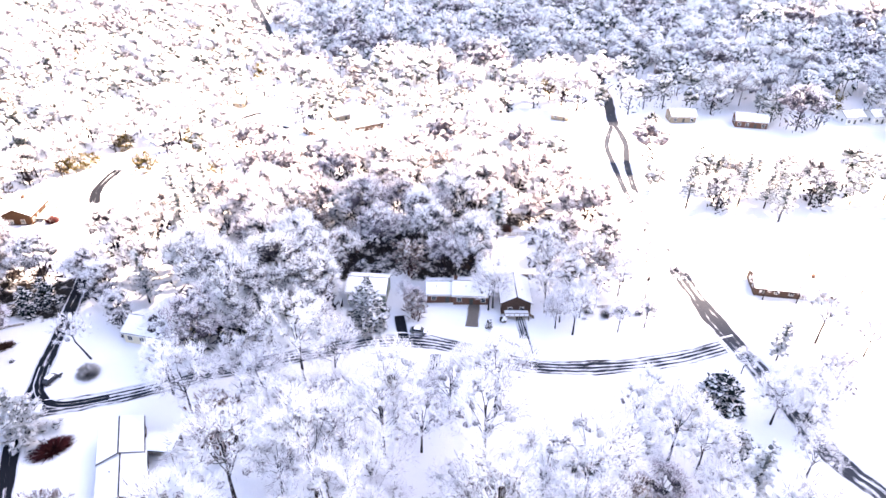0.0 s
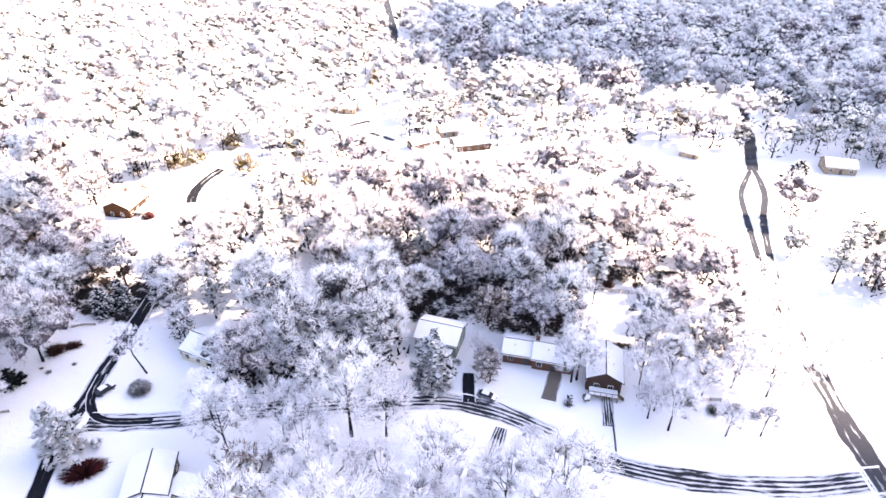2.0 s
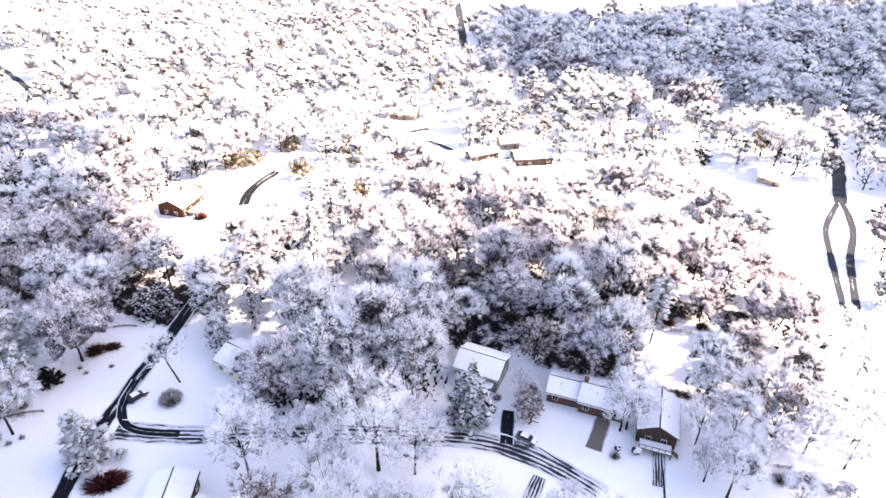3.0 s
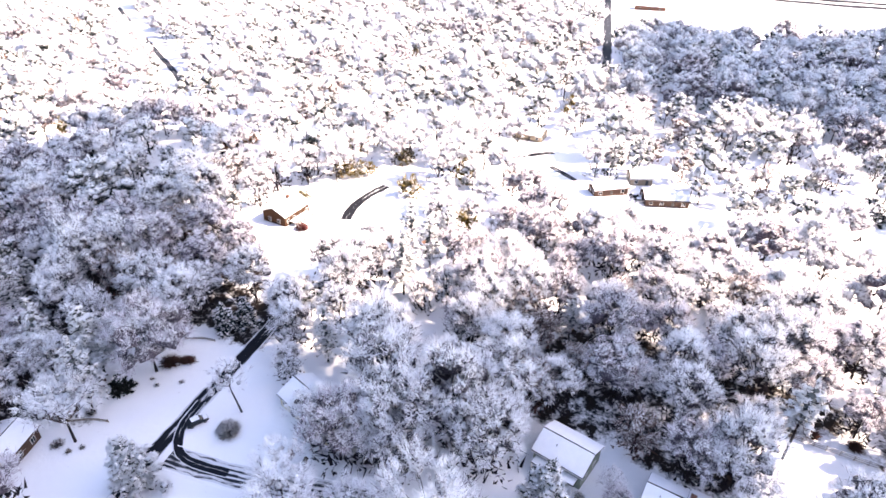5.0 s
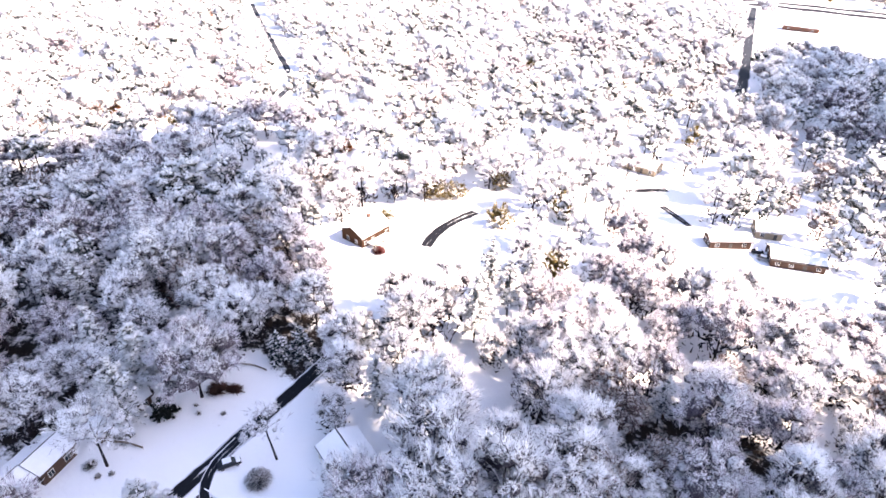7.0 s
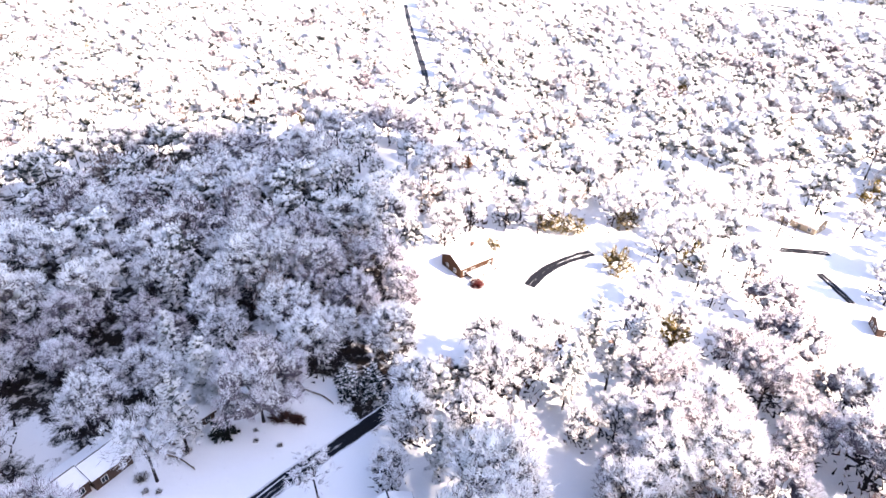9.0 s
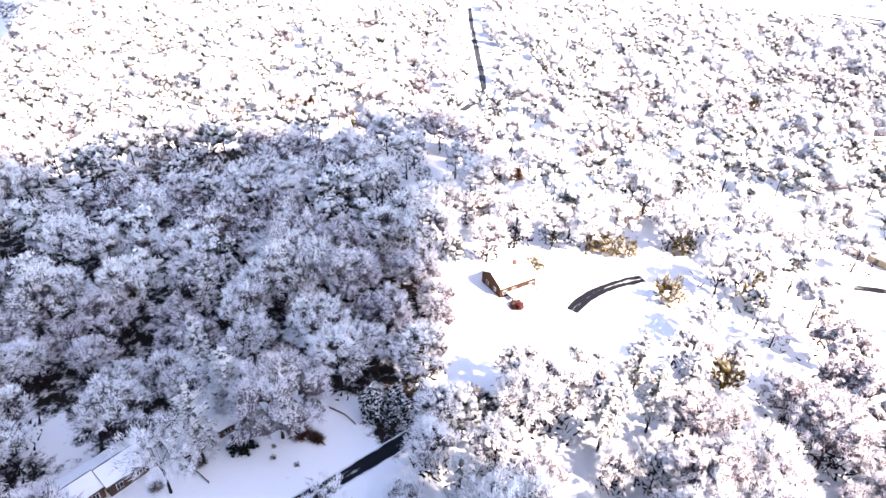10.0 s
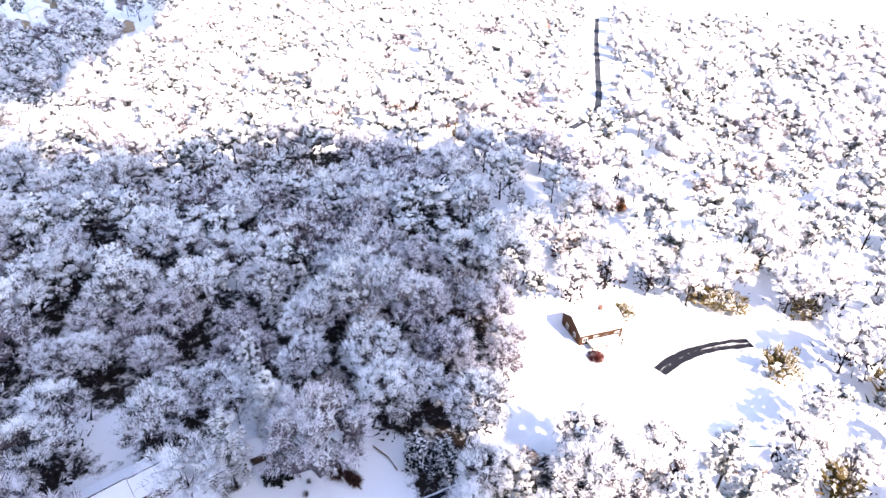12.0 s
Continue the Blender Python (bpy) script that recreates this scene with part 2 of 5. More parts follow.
M_BRUSH = snow_topped("brown_brush", (0.06, 0.05, 0.042), (0.12, 0.10, 0.085), 0.35, 0.45)
M_ROAD_TRACKS = road_material("tracked_snowy_road", 0.455, 5.0)
M_ROAD_PACKED = road_material("packed_snow_road", 0.40, 2.0)
M_ROAD_FAR = road_material("half_cleared_road", 0.585, 3.0, (0.026, 0.029, 0.036))
M_ROAD_PALE = road_material("greyish_far_road", 0.70, 2.0, (0.020, 0.024, 0.032))
M_ROAD_WET = road_material("wet_cleared_road", 0.74, 2.0, (0.016, 0.017, 0.022))
M_ROAD_BLACK = road_material("black_cleared_lane", 0.62, 2.0, (0.007, 0.008, 0.011))
M_DRIVE = road_material("bare_driveway", 0.78, 1.0, (0.10, 0.085, 0.075))
M_SHINGLE = simple("shingles", (0.035, 0.033, 0.034), (0.075, 0.07, 0.068), 4.0)
M_BRICK = siding("red_brown_brick", (0.11, 0.055, 0.04), (0.18, 0.095, 0.07), 0.075)
M_TAN = siding("tan_siding", (0.24, 0.19, 0.14), (0.33, 0.27, 0.20), 0.18)
M_CREAM = siding("cream_siding", (0.62, 0.56, 0.42), (0.72, 0.66, 0.52), 0.18)
M_WHITE = siding("white_siding", (0.70, 0.70, 0.69), (0.80, 0.80, 0.79), 0.18)
M_GREEN = siding("grey_green_siding", (0.20, 0.24, 0.20), (0.28, 0.32, 0.27), 0.18)
M_CEDARWOOD = siding("orange_cedar_boards", (0.030, 0.014, 0.008), (0.065, 0.032, 0.018), 0.2)
M_BROWN = siding("dark_brown_boards", (0.055, 0.033, 0.026), (0.10, 0.062, 0.048), 0.2)
M_TRIM = simple("white_trim", (0.68, 0.68, 0.68), (0.80, 0.80, 0.80), 5.0, 0.5, relief=0.0)
M_WOOD = simple("weathered_wood", (0.10, 0.075, 0.055), (0.20, 0.15, 0.11), 6.0)
M_METAL = simple("dull_metal", (0.25, 0.25, 0.26), (0.40, 0.40, 0.42), 6.0, 0.4, 0.9, 0.0)
M_TYRE = simple("tyre_rubber", (0.012, 0.012, 0.012), (0.03, 0.03, 0.03), 20.0, 0.9)
M_CAR_DARK = simple("dark_car_paint", (0.02, 0.022, 0.028), (0.03, 0.033, 0.04), 2.0, 0.25, 0.3, 0.0)
M_CAR_GREY = simple("silver_car_paint", (0.30, 0.31, 0.33), (0.38, 0.39, 0.41), 2.0, 0.25, 0.6, 0.0)
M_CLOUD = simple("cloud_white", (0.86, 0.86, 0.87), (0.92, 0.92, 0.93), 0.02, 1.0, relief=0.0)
M_GLASS, _nt, _b = material("window_glass", 0.08)
_b.inputs["Base Color"].default_value = (0.02, 0.024, 0.03, 1)

# ---------------------------------------------------------------- mesh helpers


def mesh_of(name, V, F, mat, smooth=False):
    V, F = np.asarray(V, dtype=np.float32), np.asarray(F, dtype=np.int32)
    me = bpy.data.meshes.new(name)
    me.vertices.add(len(V))
    me.vertices.foreach_set("co", V.ravel())
    k = F.shape[1]
    me.loops.add(F.size)
    me.loops.foreach_set("vertex_index", F.ravel())
    me.polygons.add(len(F))
    me.polygons.foreach_set("loop_start", np.arange(0, F.size, k, dtype=np.int32))
    me.polygons.foreach_set("loop_total", np.full(len(F), k, dtype=np.int32))
    if smooth:
        me.polygons.foreach_set("use_smooth", np.ones(len(F), dtype=bool))
    me.materials.append(mat)
    me.update(calc_edges=True)
    me.validate()
    return me


def part(name, bm, mat, parent, label=""):
    me = bpy.data.meshes.new(name)
    bm.to_mesh(me)
    bm.free()
    me.materials.append(mat)
    ob = new(name, me)
    ob.parent = parent
    return tagged(ob, label)


def box(bm, x0, x1, y0, y1, z0, z1, bevel=0.0):
    r = bmesh.ops.create_cube(bm, size=1.0)
    for v in r["verts"]:
        v.co = Vector((x0 + (v.co.x + 0.5) * (x1 - x0), y0 + (v.co.y + 0.5) * (y1 - y0), z0 + (v.co.z + 0.5) * (z1 - z0)))
    if bevel:
        ed = list({e for v in r["verts"] for e in v.link_edges})
        bmesh.ops.bevel(bm, geom=ed, offset=bevel, segments=1, affect="EDGES")
    return bm


def boxed(*args, bevel=0.0):
    return box(bmesh.new(), *args, bevel=bevel)


def prism(section, y0, y1):
    """A closed x-z outline drawn out along y."""
    bm = bmesh.new()
    a = [bm.verts.new((x, y0, z)) for x, z in section]
    b = [bm.verts.new((x, y1, z)) for x, z in section]
    n = len(section)
    bm.faces.new(a), bm.faces.new(b[::-1])
    for i in range(n):
        bm.faces.new((a[i], b[i], b[(i + 1) % n], a[(i + 1) % n]))
    bmesh.ops.recalc_face_normals(bm, faces=bm.faces)
    return bm


def rod(bm, a, b, r0, r1, n=6):
    a, b = Vector(a), Vector(b)
    q = (b - a).to_track_quat("Z", "Y").to_matrix()
    lo = [bm.verts.new(a + q @ Vector((math.cos(t), math.sin(t), 0)) * r0) for t in (2 * math.pi * i / n for i in range(n))]
    hi = [bm.verts.new(b + q @ Vector((math.cos(t), math.sin(t), 0)) * r1) for t in (2 * math.pi * i / n for i in range(n))]
    for i in range(n):
        bm.faces.new((lo[i], lo[(i + 1) % n], hi[(i + 1) % n], hi[i]))
    bm.faces.new(lo[::-1]), bm.faces.new(hi)
    return bm


# ---------------------------------------------------------------- the lie of the land


def soft_plus(v, k=18.0):
    return k * np.logaddexp(0.0, np.asarray(v, dtype=float) / k)


def land(x, y):
    x, y = np.asarray(x, dtype=float), np.asarray(y, dtype=float)
    z = -2.0 - 0.02 * np.minimum(soft_plus(y - 145), 500) - 0.03 * np.minimum(soft_plus(-x - 160), 500) + 0.03 * np.minimum(soft_plus(x - 10), 300)
    return z + 0.35 * np.sin(x * 0.045 + 1.3) * np.cos(y * 0.038) + 0.15 * np.sin(x * 0.13 + y * 0.09)


def ground_z(x, y):
    return float(land(x, y))


def spaced(lo, hi, step, out):
    mid = np.arange(lo, hi + 0.1, step)
    far = np.array([40, 100, 200, 400, 800, 1600, 2600.0])
    return np.concatenate((lo - far[::-1], mid, hi + far))


gx, gy = spaced(-660, 320, 6.0, 0), spaced(-120, 820, 6.0, 0)
GX, GY = np.meshgrid(gx, gy)
GV = np.stack((GX.ravel(), GY.ravel(), land(GX, GY).ravel()), 1)
ii = np.arange(len(gy) - 1)[:, None] * len(gx) + np.arange(len(gx) - 1)[None, :]
ii = ii.ravel()
GF = np.stack((ii, ii + 1, ii + 1 + len(gx), ii + len(gx)), 1)
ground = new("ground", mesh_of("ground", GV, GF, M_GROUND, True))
tagged(ground, "snow-covered rolling ground with fallen leaves and painted canopy shade", "ground", kind="structure")

# ---------------------------------------------------------------- roads


def smooth_line(pts, step=2.0):
    p = np.array(pts, dtype=float)
    p = np.concatenate(([2 * p[0] - p[1]], p, [2 * p[-1] - p[-2]]))
    out = []
    for i in range(1, len(p) - 2):
        n = max(2, int(np.linalg.norm(p[i + 1] - p[i]) / step))
        for t in np.arange(n) / n:
            out.append(0.5 * (2 * p[i] + (p[i + 1] - p[i - 1]) * t + (2 * p[i - 1] - 5 * p[i] + 4 * p[i + 1] - p[i + 2]) * t * t
                              + (3 * p[i] - p[i - 1] - 3 * p[i + 1] + p[i + 2]) * t ** 3))
    out.append(p[-2])
    return np.array(out)


ROADS = []


def road(name, pts, width, mat, label, lift=0.05, category="road", banks=True, verge=0.0):
    c = smooth_line(pts)
    d = np.gradient(c, axis=0)
    d /= np.linalg.norm(d, axis=1)[:, None]
    nrm = np.stack((d[:, 1], -d[:, 0]), 1)
    along = np.concatenate(([0], np.cumsum(np.linalg.norm(np.diff(c, axis=0), axis=1))))
    across = np.linspace(-0.5, 0.5, 5)
    V, UV = [], []
    rag = np.random.RandomState(len(name) * 7 + len(pts))
    for i in range(len(c)):
        w = width * (1 + 0.06 * math.sin(along[i] * 0.31) + 0.05 * rag.randn())
        for k, a in enumerate(across):
            q = c[i] + nrm[i] * a * w
            V.append((q[0], q[1], ground_z(*q) + lift))
            UV.append((a + 0.5, along[i]))
    F = [(i * 5 + k, i * 5 + k + 1, i * 5 + k + 6, i * 5 + k + 5) for i in range(len(c) - 1) for k in range(4)]
    me = mesh_of(name, V, F, mat, True)
    uv = me.uv_layers.new(name="UVMap")
    idx = np.zeros(len(me.loops), dtype=np.int32)
    me.loops.foreach_get("vertex_index", idx)
    uv.data.foreach_set("uv", np.array(UV, dtype=np.float32)[idx].ravel())
    ob = tagged(new(name, me), label, category, kind="structure")
    ROADS.append((c, width + 2 * verge))
    if banks:
        for s in (-1, 1):
            BV = []
            for i in range(len(c)):
                b = c[i] + nrm[i] * s * (width * 0.5 + 0.1 + 0.12 * rag.rand())
                h = 0.10 + 0.16 * rag.rand()
                for e, hh in ((-0.35, -0.05), (0.0, h), (0.45, -0.05)):
                    q = b + nrm[i] * s * e
                    BV.append((q[0], q[1], ground_z(*q) + hh + 0.02))
            BF = [(i * 3 + k, i * 3 + k + 1, i * 3 + k + 4, i * 3 + k + 3) for i in range(len(c) - 1) for k in range(2)]
            bank = new("snow_bank", mesh_of("snow_bank", BV, BF, M_SNOW, True))
            bank.parent = ob
    return ob


R1 = [(-86, 93.5), (-68, 98.5), (-49, 106), (-19, 115.5), (-5, 116.5), (7, 113.5), (20, 108), (36, 106.6), (55, 109), (73, 114.5)]
R2 = [(86, 62), (82, 72), (77.8, 80), (75, 95), (72, 112), (69.6, 125), (68.6, 137), (67.8, 149)]
R3 = [(-70, 46), (-83, 76), (-88, 88), (-92, 104), (-97.5, 128), (-103, 150)]
road("residential_road", R1, 5.4, M_ROAD_TRACKS, "snow-covered residential road with dark wheel tracks")
R2_PACKED = [(67.8, 148.5), (67.2, 160), (66.0, 183)]
R2_FAR = [(76.3, 259), (78.6, 276), (82.4, 298), (86.4, 334), (110, 420)]
R2_LEFT = [(65.6, 182), (65.5, 196), (66.6, 218), (68.2, 238), (72.0, 251), (75.6, 261)]
R2_RIGHT = [(68.0, 182), (68.9, 196), (72.0, 220), (75.9, 237), (77.0, 250), (76.9, 261)]
road("through_road", R2, 5.6, M_ROAD_FAR, "wet grey asphalt road cleared of snow", 0.06)
road("packed_road", R2_PACKED, 5.4, M_ROAD_PACKED, "stretch of road under packed white snow", 0.06)
road("far_through_road", R2_FAR, 5.2, M_ROAD_PALE, "grey half-cleared road between snowy fields", 0.06)
road("far_road_lane", R2_LEFT, 2.3, M_ROAD_PALE, "grey lane bowing out round a snowy island", 0.06, banks=False, verge=2.0)
road("far_road_lane", R2_RIGHT, 2.6, M_ROAD_PALE, "grey lane rejoining beyond a snowy island", 0.07, banks=False, verge=2.0)
road("side_street", R3, 3.8, M_ROAD_BLACK, "wet black side street between snowy lawns", 0.07, banks=False)
road("far_curving_road", [(-282, 240), (-290, 250), (-300, 262), (-330, 279), (-368, 298), (-461, 344), (-560, 395)], 4.2, M_ROAD_PALE, "grey road curving away between snowy trees", banks=False, verge=6.0)
road("straight_far_road", [(-100, 385), (-111, 415), (-140, 500), (-175, 600), (-215, 715)], 7.0, M_ROAD_PALE, "straight dark road running off through the woods", banks=False, verge=2.0)
road("highway", [(-420, 712), (-260, 744), (-160, 760), (-60, 778), (60, 797), (300, 837)], 13.0, M_ROAD_WET, "far carriageway of a wide grey highway", banks=False)
road("highway", [(-420, 690), (-260, 722), (-160, 738), (-60, 756), (60, 775), (300, 815)], 15.0, M_ROAD_WET, "wide grey highway beyond the woods", banks=False)
road("driveway", [(-10.8, 126.5), (-10, 122), (-9, 117.5)], 3.0, M_ROAD_BLACK, "dark wet driveway beside the two-storey house", 0.08, "driveway", False)
road("driveway", [(9.0, 131), (8.6, 127), (8.0, 122.0)], 3.4, M_DRIVE, "brown bare driveway of the brick ranch house", 0.08, "driveway", False)
road("driveway", [(20.5, 126), (20.7, 122), (21, 117)], 2.6, M_ROAD_TRACKS, "half-cleared driveway with tyre tracks in snow", 0.08, "driveway", False)
road("driveway", [(-1, 112), (-1.6, 107), (-2.6, 101)], 3.0, M_ROAD_TRACKS, "driveway with two curved tyre tracks in snow", 0.09, "driveway", False)
road("driveway", [(-92.6, 107), (-90.6, 101.0), (-87.8, 97.2), (-84.5, 95.2), (-80.0, 95.3), (-73, 97.2)], 2.2, M_ROAD_BLACK, "black curved kerbside strip cleared of snow", 0.10, "driveway", False)
road("driveway", [(-119, 187), (-122.5, 195), (-124.2, 205), (-124, 216)], 4.2, M_ROAD_BLACK, "black curving driveway in bright snow", 0.06, "driveway", False)
road("driveway", [(-119.7, 234.8), (-117, 240), (-115.3, 244.7)], 3.5, M_ROAD_TRACKS, "partly snowed-over driveway in the clearing", 0.06, "driveway", False)
road("driveway", [(-101, 264.5), (-94, 272), (-86, 281.5)], 3.6, M_ROAD_BLACK, "dark driveway leading to a distant house", 0.06, "driveway", False)
road("driveway", [(-81, 267), (-74, 263.5), (-67.5, 260)], 3.0, M_ROAD_BLACK, "dark strip of drive between bright snowbanks", 0.06, "driveway", False)
road("driveway", [(21.4, 121.5), (22.0, 116), (22.4, 110)], 0.45, M_ROAD_BLACK, "thin dark edge of a driveway showing through snow", 0.09, "driveway", False)
road("kerb", [(-3.6, 119.4), (0.5, 117.6), (4.6, 115.9)], 0.35, M_ROAD_BLACK, "thin dark kerb line along the lawn", 0.10, "kerb", False)
# ---------------------------------------------------------------- houses
FOOT = []      # what stands where, so that no tree grows through it: x, y, radius


def thing(name, x, y, rot, label, category, group="", sink=0.0, kind=""):
    e = new(name)
    e.empty_display_size = 0.5
    e.matrix_basis = pose(x, y, ground_z(x, y) - sink, 0, 0, rot)
    return tagged(e, label, category, group, kind)


def window(parent, x, y, z, w, h, axis, s):
    """A framed pane on a wall that faces s along the given axis."""
    d = 0.05
    if axis == "y":
        fr = boxed(x - w / 2 - 0.09, x + w / 2 + 0.09, min(y, y + s * d), max(y, y + s * d), z - 0.09, z + h + 0.09)
        pn = boxed(x - w / 2, x + w / 2, min(y, y + s * (d + 0.012)), max(y, y + s * (d + 0.012)), z, z + h)
        br = boxed(x - 0.03, x + 0.03, min(y, y + s * (d + 0.03)), max(y, y + s * (d + 0.03)), z, z + h)
    else:
        fr = boxed(min(x, x + s * d), max(x, x + s * d), y - w / 2 - 0.09, y + w / 2 + 0.09, z - 0.09, z + h + 0.09)
        pn = boxed(min(x, x + s * (d + 0.012)), max(x, x + s * (d + 0.012)), y - w / 2, y + w / 2, z, z + h)
        br = boxed(min(x, x + s * (d + 0.03)), max(x, x + s * (d + 0.03)), y - 0.03, y + 0.03, z, z + h)
    f = part("window", fr, M_TRIM, parent, "white window frame")
    part("pane", pn, M_GLASS, f, "dark window pane")
    part("glazing_bar", br, M_TRIM, f)


def house(x, y, rot, L, W, eave, rise, wall, label, porch=0.0, chimney=None, ridge=True, name="house", windows=3, storeys=1, foot=True, slip=0.0, vents=1):
    """A gabled house, ridge along its own x, under a blanket of snow."""
    h = thing(name, x, y, rot, label, "house" if name == "house" else name, sink=0.25)
    ov, t = 0.45, 0.16
    z0 = 0.0
    eave += 0.25
    w2, l2 = W / 2, L / 2
    # gabled shell
    bm = prism([(-w2, z0), (w2, z0), (w2, eave), (0, eave + rise), (-w2, eave)], -l2, l2)
    bmesh.ops.rotate(bm, verts=bm.verts, cent=(0, 0, 0), matrix=Matrix.Rotation(radians(90), 3, "Z"))
    shell = part("wall", bm, wall, h)
    k = rise / w2
    for s in (-1, 1):
        def slab(a0, a1, up0, up1, e):
            sec = [(s * a0, eave + rise - k * a0 + up0), (s * a1, eave + rise - k * a1 + up0), (s * a1, eave + rise - k * a1 + up1), (s * a0, eave + rise - k * a0 + up1)]
            b = prism(sec, -l2 - e, l2 + e)
            bmesh.ops.rotate(b, verts=b.verts, cent=(0, 0, 0), matrix=Matrix.Rotation(radians(90), 3, "Z"))
            return b
        r = part("roof", slab(0.0, w2 + ov, 0.012, t, ov), M_SHINGLE, h, "dark shingle roof slope")
        b = slab(0.16 if ridge else 0.0, w2 + ov - 0.10 - slip, t + 0.004, t + 0.20, ov - 0.06)
        long = [e for e in b.edges if abs((e.verts[0].co - e.verts[1].co).x) > 1.0]
        bmesh.ops.subdivide_edges(b, edges=long, cuts=10)
        for v in b.verts:
            if v.co.z > eave + rise - k * abs(v.co.y) + t + 0.1:
                v.co.z += 0.07 * noise.noise(Vector((v.co.x * 0.7 + x, v.co.y * 0.9, y)))
            v.co.y += 0.06 * noise.noise(Vector((v.co.x * 1.3, y, 3.0)))
        part("snow_blanket", b, M_SNOW, r, "thick even blanket of snow")
        part("fascia", boxed(-l2 - ov, l2 + ov, s * (w2 + ov) - 0.02, s * (w2 + ov) + 0.02, eave - k * ov - 0.16, eave - k * ov + 0.12), M_TRIM if wall is not M_BROWN else M_BROWN, h)
    if ridge:
        part("ridge_vent", prism([(-l2 - 0.2, eave + rise + 0.06), (l2 + 0.2, eave + rise + 0.06), (l2 + 0.2, eave + rise + 0.28), (-l2 - 0.2, eave + rise + 0.28)], -0.13, 0.13), M_SHINGLE, h, "dark bare ridge showing through snow")
    for i in range(vents):
        vx = -l2 * 0.3 + i * l2 * 0.7
        bm = rod(bmesh.new(), (vx, -w2 * 0.45, eave + rise * 0.5), (vx, -w2 * 0.45, eave + rise * 0.5 + 0.75), 0.14, 0.12)
        part("roof_vent", bm, M_METAL, h, "dark metal roof vent")
    if chimney is not None:
        bm = boxed(chimney - 0.45, chimney + 0.45, 0.25, 0.95, eave, eave + rise + 1.1)
        box(bm, chimney - 0.52, chimney + 0.52, 0.18, 1.02, eave + rise + 0.95, eave + rise + 1.12)
        part("chimney", bm, M_BRICK, h, "brick chimney")
    for st in range(storeys):
        zb = 1.15 + st * 2.7
        if zb + 1.2 > eave + 0.1:
            break
        for i in range(windows):
            wx = -l2 + (i + 0.5) * L / windows
            for s in (-1, 1):
                if st == 0 and i == windows // 2 and s == -1:
                    d = part("door", boxed(wx - 0.5, wx + 0.5, -w2 - 0.06, -w2, 0.2, 2.3), M_WINDOOR, h, "dark front door")
                    part("handle", boxed(wx + 0.36, wx + 0.42, -w2 - 0.11, -w2 - 0.06, 1.2, 1.32), M_METAL, d)
                else:
                    window(h, wx, s * w2, zb, 1.1, 1.25, "y", s)
        for s in (-1, 1):
            window(h, s * l2, W * 0.2, zb, 1.0, 1.2, "x", s)
            window(h, s * l2, -W * 0.2, zb, 1.0, 1.2, "x", s)
    if porch:
        zt = min(eave - 0.5, 2.75)
        part("porch_roof", boxed(-l2 * 0.9, l2 * 0.9, -w2 - porch, -w2 - 0.02, zt, zt + 0.14), M_SHINGLE, h)
        part("porch_snow", boxed(-l2 * 0.88, l2 * 0.88, -w2 - porch + 0.06, -w2 - 0.03, zt + 0.145, zt + 0.36, bevel=0.06), M_SNOW, h, "snow lying on porch roof")
        for px in (-0.85, -0.3, 0.3, 0.85):
            part("porch_post", boxed(px * l2 - 0.07, px * l2 + 0.07, -w2 - porch + 0.1, -w2 - porch + 0.24, -0.2, zt), M_TRIM, h)
    if foot:
        n = max(1, int(L / W + 0.5))
        for i in range(n):
            q = Matrix.Rotation(radians(rot), 2) @ Vector((-l2 + (i + 0.5) * L / n, 0))
            FOOT.append((x + q.x, y + q.y, W * 0.62))
    return h


M_WINDOOR = simple("dark_door_paint", (0.03, 0.028, 0.027), (0.06, 0.055, 0.05), 5.0, 0.5, relief=0.0)

house(-19.4, 135.4, -5, 10.2, 8.6, 4.0, 1.9, M_GREEN, "two-storey grey-green house with a porch under snow", 2.0, storeys=2)
house(0.0, 135.6, 0, 7.2, 7.0, 2.8, 1.5, M_BRICK, "low brick wing of a ranch house, roof snowed over", windows=2)
house(8.3, 135.0, -2, 9.6, 8.0, 3.0, 1.7, M_BRICK, "brick ranch house with a snow-covered roof", chimney=-4.3, vents=2)
house(19.6, 132.2, 90, 10.5, 7.6, 3.6, 2.0, M_BROWN, "brown gabled house with a wooden deck under snow", storeys=1, windows=3)
house(-68.5, 118.0, -12, 16.0, 8.4, 3.2, 2.0, M_CREAM, "cream house with white trim under bare trees", windows=5, chimney=5.0)
house(-53.0, 122.5, 3, 10.0, 8.0, 3.2, 1.9, M_CREAM, "pale house half hidden behind frosted trees", windows=3)
house(-63.0, 82.6, -68, 9.0, 7.8, 3.5, 1.5, M_BROWN, "long brown house with a stepped snowy roof", windows=3, vents=0)
house(-59.2, 73.8, -68, 9.6, 8.2, 3.0, 1.4, M_BROWN, "lower wing of a brown house, roof under snow", windows=3)
house(-113.9, 77.7, -64, 7.6, 7.6, 3.2, 1.5, M_BROWN, "brown house with an exposed dark roof ridge", windows=2)
house(-110.4, 69.3, -64, 9.5, 7.0, 3.0, 1.4, M_BROWN, "lower brown wing under an even snow cover", windows=3, vents=0)
house(-116.2, 92.4, 107, 12.6, 6.2, 2.5, 1.1, M_BROWN, "long low brown house with snow on its roof", windows=4, ridge=False, vents=0)
house(24.2, 80.8, 0, 7.6, 6.0, 2.8, 1.5, M_WHITE, "small white outbuilding with a snowy roof", windows=2)
house(96.0, 136.0, -11, 22.0, 8.6, 2.3, 1.8, M_BROWN, "long brown ranch house half buried by trees", windows=6, chimney=4.0)
